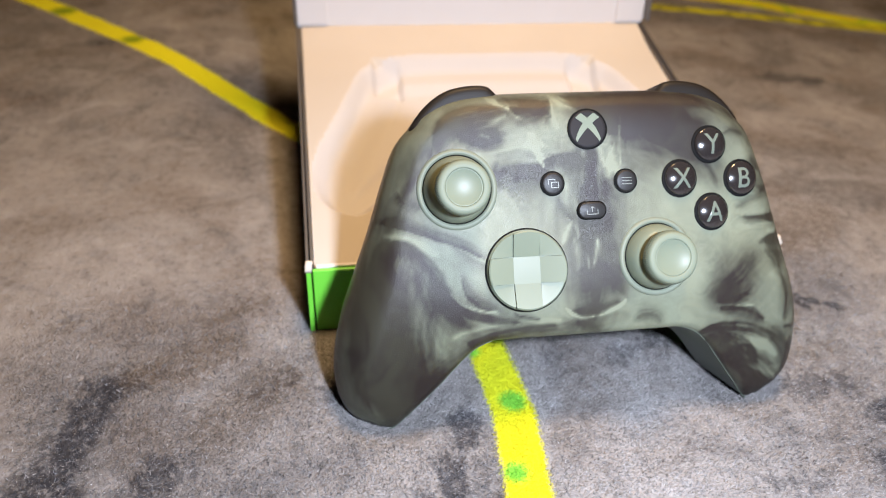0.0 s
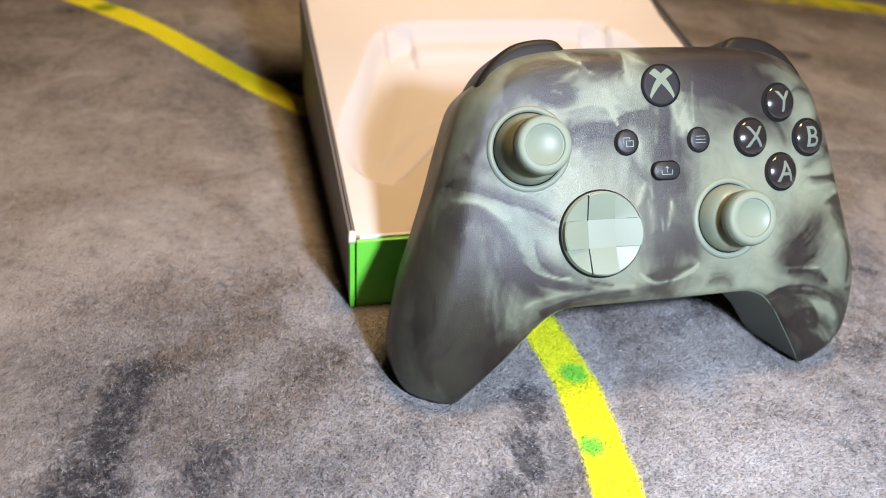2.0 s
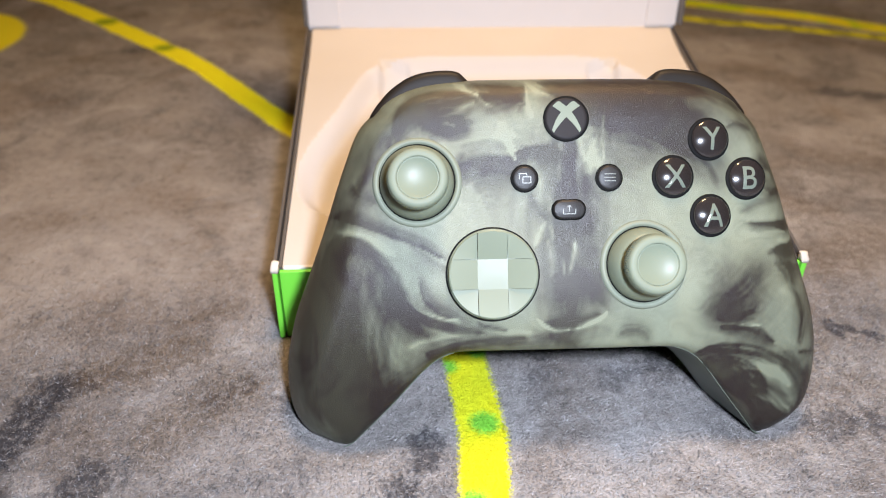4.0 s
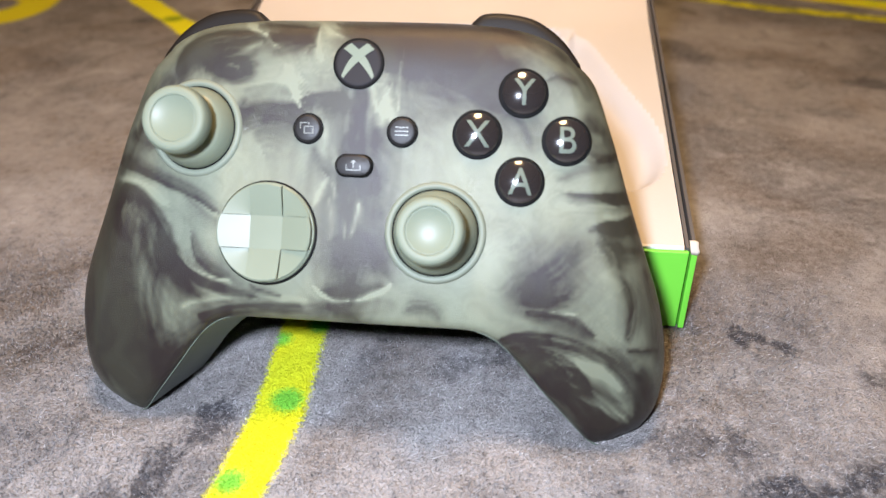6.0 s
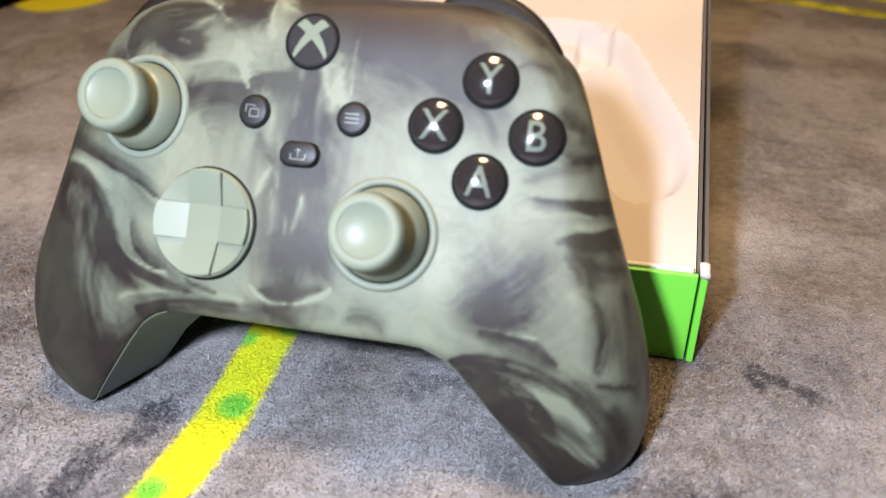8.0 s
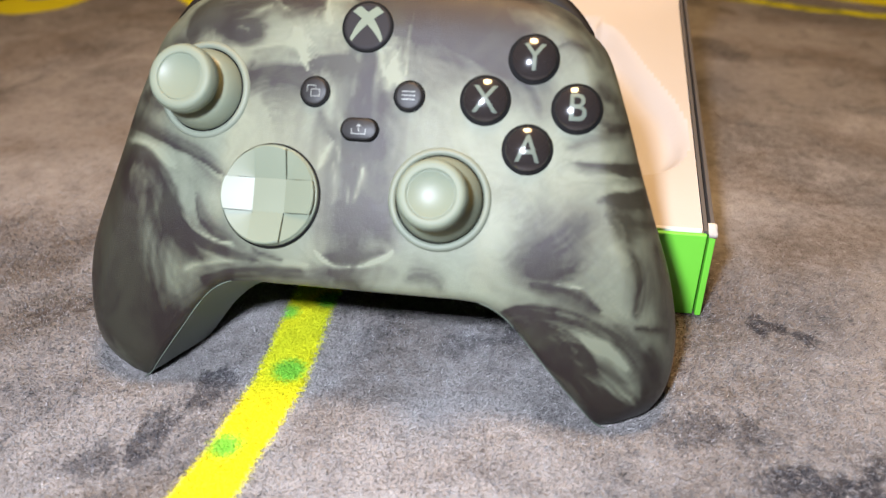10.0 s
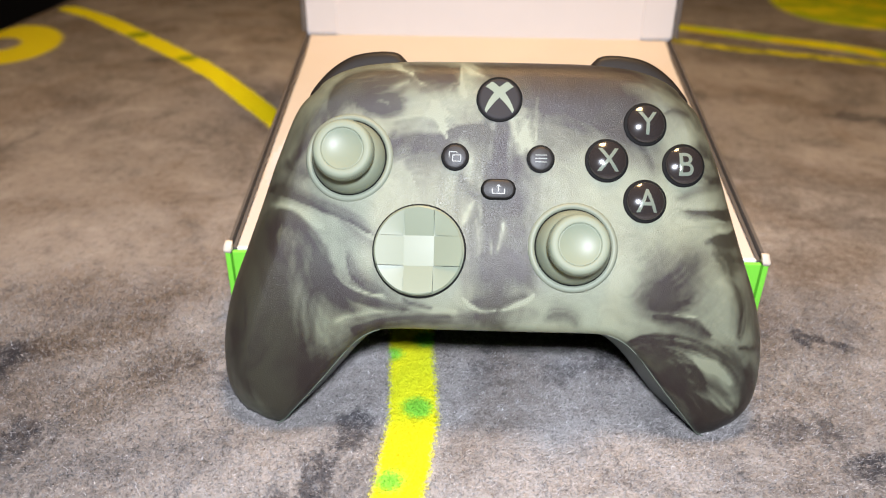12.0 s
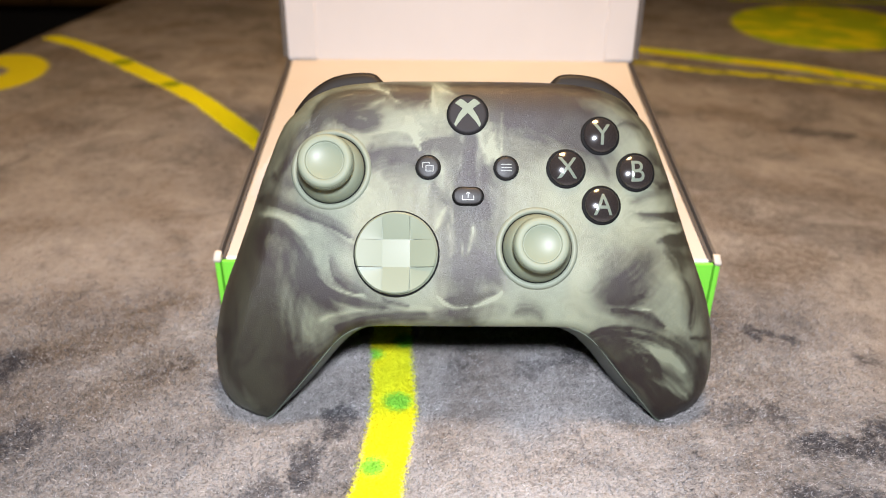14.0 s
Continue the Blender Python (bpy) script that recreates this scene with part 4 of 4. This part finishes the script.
def build_gamepad():
    thing = tagged(new("gamepad"), "marbled sage and charcoal gamepad leaning against its open box", "gamepad")
    lean = Matrix(((1, 0, 0, 0.0055), (0, 0.54, -0.842, 0), (0, 0.842, 0.54, 0), (0, 0, 0, 1)))
    thing.matrix_world = lean
    points, quads = surface_net(gamepad_shape, (-86, -36, 2), (86, 82, 66), 0.62)
    mid = points[quads].mean(1)
    _, _, inner, upper = edge_fields(mid[:, 0], mid[:, 1])
    depth = front_height(mid[:, 0], mid[:, 1]) - mid[:, 2]
    d, _, _, _ = edge_fields(mid[:, 0], mid[:, 1])
    cover = upper & (depth > 4.0) & (np.abs(mid[:, 0]) < 60)
    back = ((inner & (depth > 2.2) & (d > -4)) | (mid[:, 2] < 27) | ((mid[:, 1] < -24) & (depth > 16))) & ~cover
    belly = back & inner & (np.abs(mid[:, 0]) < 33)
    back &= ~belly
    front = ~(cover | back | belly)
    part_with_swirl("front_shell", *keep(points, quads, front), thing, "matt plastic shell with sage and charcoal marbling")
    for name, chosen, material, label in (("back_shell", back & (mid[:, 0] < 0), M_BACK, "plain sage-grey back shell"), ("back_shell", back & (mid[:, 0] >= 0), M_BACK, "plain sage-grey back shell"), ("top_cover", cover, M_DARK, "dark charcoal top edge"), ("lower_cover", belly, M_DARK, "dark charcoal underside")):
        p, q = keep(points, quads, chosen)
        part(name, (p / 1000, q), material, thing, label)
    # the parting edge along the grips and the lower rim
    for s in (-1, 1):
        line = EDGE_IN[EDGE_IN[:, 0] > 31] * [s, 1]
        w = front_height(line[:, 0], line[:, 1]) - 1.9
        part("parting_edge", tube_mesh(np.column_stack([line, w]) / 1000, 0.00020), M_BACK, thing)
    # shoulder buttons
    lobe = smooth_line([(26.0, 76.0), (27.8, 79.6), (30.5, 81.0), (36, 81.0), (42.5, 79.6), (48.2, 76.0), (52.4, 71.4), (54.6, 67.3), (51, 66), (44, 70), (34, 73)], 5, closed=True)

    def shoulder(u, v, w):
        if u.ndim == 3:
            x, y = u[:, :, 0], v[:, :, 0]
            flat = (line_distance(x, y, np.vstack([lobe, lobe[:1]])) * np.where(within(x, y, lobe), -1, 1))[:, :, None]
        else:
            flat = line_distance(u, v, np.vstack([lobe, lobe[:1]])) * np.where(within(u, v, lobe), -1, 1)
        return rounded(flat, np.abs(w - 46.0) - 10.5, 2.2)

    p, q = surface_net(shoulder, (22, 62, 32), (60, 84, 60), 0.9)
    part("shoulder_button", (p / 1000, q), M_DARK, thing, "dark charcoal shoulder button")
    part("shoulder_button", (p * [-1, 1, 1] / 1000, q[:, ::-1]), M_DARK, thing, "dark charcoal shoulder button")

    # four round letter buttons
    for text, u, v in (("Y", 40.7, 59.4), ("X", 30.0, 48.9), ("B", 51.6, 48.3), ("A", 40.8, 37.9)):
        at = place(u, v)
        r, edge, crown = 5.25, 1.35, 2.65
        part("button_socket", lathe_mesh([(0.0061, -0.001), (0.0061, 0.00010), (0.0058, 0.00030), (0.0052, 0.00030)], 48), M_SOCKET, thing, at=at)
        button = part("letter_button", lathe_mesh(dome(r, edge, crown), 56), M_GLOSS, thing, "glossy black domed button with letter " + text, at)
        part("letter", letter_mesh(text, 0.0092, r, edge, crown), M_LETTER, button, smooth=False)

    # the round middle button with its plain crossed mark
    at = place(0.0, 65.3)
    part("button_socket", lathe_mesh([(0.0064, -0.001), (0.0064, 0.00012), (0.0061, 0.00030), (0.0055, 0.00030)], 56), M_SOCKET, thing, at=at)
    guide = part("guide_button", lathe_mesh(dome(5.85, 0.55, 0.65), 64), M_GUIDE, thing, "flat charcoal round button with a pale crossed mark", at)
    for s in (-1, 1):
        def arm(t):
            a, b, c = (1 - t) ** 2, 2 * t * (1 - t), t * t
            return (s * (-4.1 * a - 1.7 * b + 3.3 * c) / 1000, (-4.3 * a + 1.4 * b + 4.4 * c) / 1000)
        steps = [k / 12 for k in range(13)]
        left, right = [], []
        for t in steps:
            x, y = arm(t)
            x2, y2 = arm(t + 0.01)
            way = Vector((x2 - x, y2 - y)).normalized()
            wide = (0.00025 + 0.00085 * math.sin(min(t, 0.75) / 0.75 * math.pi / 2))
            left.append((x - way.y * wide, y + way.x * wide))
            right.append((x + way.y * wide, y - way.x * wide))
        outline = [p for p in left + right[::-1]]
        outline = [(x * min(1, 0.0053 / max(math.hypot(x, y), 1e-9)), y * min(1, 0.0053 / max(math.hypot(x, y), 1e-9))) for x, y in outline]
        z = 0.00068 + (0.00002 if s > 0 else 0)
        part("mark", prism_mesh(outline, z - 0.0001, z), M_EMBLEM, guide, smooth=False)

    # small buttons with their signs
    for name, u, v in (("view_button", -11.9, 48.9), ("menu_button", 11.7, 48.8)):
        at = place(u, v)
        part("button_socket", lathe_mesh([(0.0039, -0.001), (0.0039, 0.0001), (0.0037, 0.00024), (0.0031, 0.00024)], 40), M_SOCKET, thing, at=at)
        button = part(name, lathe_mesh(dome(3.4, 1.0, 1.3), 48), M_GRAIN, thing, "small grained black round button", at)
        k, g = 0.001, 0.00010
        if name == "menu_button":
            bars = [(-1.6 * k, 1.6 * k, y * k - g, y * k + g, 0) for y in (-0.95, 0.0, 0.95)]
        else:
            bars = [(-0.6 * k, 1.6 * k, y * k - g, y * k + g, 0) for y in (-1.35, 0.35)]
            bars += [(x * k - g, x * k + g, -1.35 * k, 0.35 * k, 0) for x in (-0.6, 1.6)]
            bars += [(-1.6 * k, 0.5 * k, 1.25 * k - g, 1.25 * k + g, 0), (-1.6 * k - g, -1.6 * k + g, -0.3 * k, 1.25 * k + g, 0), (0.5 * k - g, 0.5 * k + g, 0.8 * k, 1.25 * k, 0)]
        part("sign", bars_mesh(bars, 0.0010, 0.00137), M_ICON, button, smooth=False)
    at = place(0.2, 40.1)
    pill = [(1.9 * s + 2.5 * math.cos(a), 2.5 * math.sin(a)) for s, a0 in ((1, -90), (-1, 90)) for a in [radians(a0 + 180 * i / 14) for i in range(15)]]
    part("button_socket", prism_mesh([(x * 1.10 / 1000, y * 1.16 / 1000) for x, y in pill], -0.001, 0.0002), M_SOCKET, thing, at=at)
    share = part("share_button", prism_mesh([(x / 1000, y / 1000) for x, y in pill], -0.001, 0.0012, 0.0004), M_GRAIN, thing, "small grained black pill-shaped button", at)
    k, g = 0.001, 0.00010
    bars = [(-1.7 * k, 1.7 * k, -1.2 * k - g, -1.2 * k + g, 0), (-1.7 * k - g, -1.7 * k + g, -1.2 * k, 0.1 * k, 0), (1.7 * k - g, 1.7 * k + g, -1.2 * k, 0.1 * k, 0),
            (-g, g, -0.6 * k, 1.2 * k, 0), (-0.62 * k, 0.02 * k, 0.88 * k - g, 0.88 * k + g, 45), (-0.02 * k, 0.62 * k, 0.88 * k - g, 0.88 * k + g, -45)]
    part("sign", bars_mesh(bars, 0.0010, 0.00126), M_ICON, share, smooth=False)

    # thumb sticks
    for u, v, crest in ((-41.5, 48.4, 75.0), (21.0, 24.6, 75.4)):
        base = float(front_height(np.array(u), np.array(v)))
        ring = part("stick_ring", lathe_mesh([(q / 1000, z / 1000) for q, z in ((12.6, -2.0), (12.4, 0.0), (12.0, 0.45), (11.5, 0.65), (11.0, 0.55), (10.6, 0.1), (10.5, -2.0))], 96), M_RING, thing, "smooth sage ring round the stick", place(u, v))
        part("stick_well", lathe_mesh([(q / 1000, z / 1000) for q, z in ((10.7, -1.5), (10.7, 0.05), (9.0, 0.10))], 64), M_SOCKET, ring)
        stick = part("thumb_stick", lathe_mesh([(q / 1000, z / 1000) for q, z in ((10.35, -1.5), (10.3, 0.2), (10.05, 1.6), (9.5, 3.2), (8.7, 4.7), (7.7, 5.7), (6.0, 6.2))], 80), M_SAGE, thing, "sage thumb stick with a dished cap", pose(u / 1000, v / 1000, base / 1000))
        top = crest - base
        prof = [(5.0, top - 6.4), (7.6, top - 5.6), (8.2, top - 5.0), (8.45, top - 4.4), (8.5, top - 1.0), (8.2, top - 0.40), (7.7, top - 0.08), (7.1, top), (6.4, top - 0.02), (6.1, top - 0.08), (5.98, top - 0.20), (5.95, top - 2.0), (0.8, top - 2.0)]
        cap = part("stick_cap", lathe_mesh([(0.93 * q / 1000, z / 1000) for q, z in prof], 96), M_RUBBER, stick, "sage rubber cap with a dished top")
        part("dish", lathe_mesh([(0.93 * q / 1000, z / 1000) for q, z in ((5.93, top - 1.9), (5.93, top - 0.30), (5.6, top - 0.44), (5.0, top - 0.66), (4.0, top - 0.94), (2.8, top - 1.18), (1.5, top - 1.32), (0.4, top - 1.36))], 72), M_DISH, cap, "smooth hollow of the cap")
        rim = [(8.35, top - 4.6), (8.62, top - 4.1), (8.76, top - 3.5), (8.80, top - 2.9), (8.80, top - 2.3), (8.72, top - 1.7), (8.55, top - 1.15), (8.28, top - 0.70), (7.95, top - 0.36)]
        n = 168
        spots = []
        for k, (q, z) in enumerate(rim):
            for m in range(n):
                a = 2 * math.pi * (m + 0.5 * (k % 2)) / n
                q2 = 0.93 * q + (0.11 if m % 2 else -0.09)
                spots.append((q2 * math.cos(a) / 1000, q2 * math.sin(a) / 1000, z / 1000))
        faces = [(k * n + m, k * n + (m + 1) % n, (k + 1) * n + (m + 1) % n, (k + 1) * n + m) for k in range(len(rim) - 1) for m in range(n)]
        part("knurled_rim", (spots, faces), M_RUBBER, cap, smooth=False)

    # direction pad: a faceted dish with a raised cross
    at = place(-21.2, 22.7)
    part("pad_socket", lathe_mesh([(0.0130, -0.001), (0.0130, 0.00006), (0.0128, 0.00018), (0.0118, 0.00018)], 80), M_SOCKET, thing, at=at)
    pad = part("direction_pad", lathe_mesh([(q / 1000, z / 1000) for q, z in ((12.5, -1.0), (12.5, 0.9), (12.3, 1.15), (11.0, 0.5), (6.0, 0.2))], 80), M_PAD, thing, "round faceted sage direction pad", at)
    arm, reach = 4.15, 12.25

    def height(x, y):
        a, b = abs(x), abs(y)
        return 0.75 + max(0.0, max(a, b) - arm) * 0.27

    for turn in range(4):
        # one arm of the cross
        n = 8
        bm = bmesh.new()
        rows = []
        for i in range(n + 1):
            t = i / n
            x = -arm + 0.10 + (2 * arm - 0.20) * t
            far = math.sqrt(reach ** 2 - x ** 2)
            rows.append([(x, arm, height(x, arm)), (x, far - 0.5, height(0, far) - 0.02), (x, far - 0.1, height(0, far) - 0.25), (x, far, -0.5)])
        vs = [[bm.verts.new((x / 1000, y / 1000, z / 1000)) for x, y, z in row] for row in rows]
        for i in range(n):
            for k in range(3):
                bm.faces.new((vs[i][k], vs[i + 1][k], vs[i + 1][k + 1], vs[i][k + 1]))
        for side in (vs[0], vs[-1]):
            foot = bm.verts.new((side[0].co.x, side[0].co.y, -0.0005))
            bm.faces.new((*side, foot))
        bmesh.ops.recalc_face_normals(bm, faces=bm.faces[:])
        part("pad_arm", bm, M_PAD, pad, at=pose(0, 0, 0, 0, 0, 90 * turn), smooth=False)
        # the sunk quarter between two arms
        n = 10
        a0 = math.acos((arm + 0.12) / reach)
        a1 = math.asin((arm + 0.12) / reach)
        rim = [(reach * math.cos(a1 + (a0 - a1) * i / n), reach * math.sin(a1 + (a0 - a1) * i / n)) for i in range(n + 1)]
        bm = bmesh.new()
        inner = bm.verts.new(((arm + 0.12) / 1000, (arm + 0.12) / 1000, 0.00045))
        outer = [bm.verts.new((x * 0.975 / 1000, y * 0.975 / 1000, 0.00185)) for x, y in rim]
        wall = [bm.verts.new((x / 1000, y / 1000, 0.00150)) for x, y in rim]
        foot = [bm.verts.new((x / 1000, y / 1000, -0.0005)) for x, y in rim]
        for i in range(n):
            bm.faces.new((inner, outer[i], outer[i + 1]))
            bm.faces.new((outer[i], wall[i], wall[i + 1], outer[i + 1]))
            bm.faces.new((wall[i], foot[i], foot[i + 1], wall[i + 1]))
        bmesh.ops.recalc_face_normals(bm, faces=bm.faces[:])
        part("pad_quarter", bm, M_PAD, pad, at=pose(0, 0, 0, 0, 0, 90 * turn), smooth=False)
    part("pad_centre", box_mesh(-arm / 1000, arm / 1000, -arm / 1000, arm / 1000, -0.0005, 0.00075), M_PAD, pad, smooth=False)


build_gamepad()
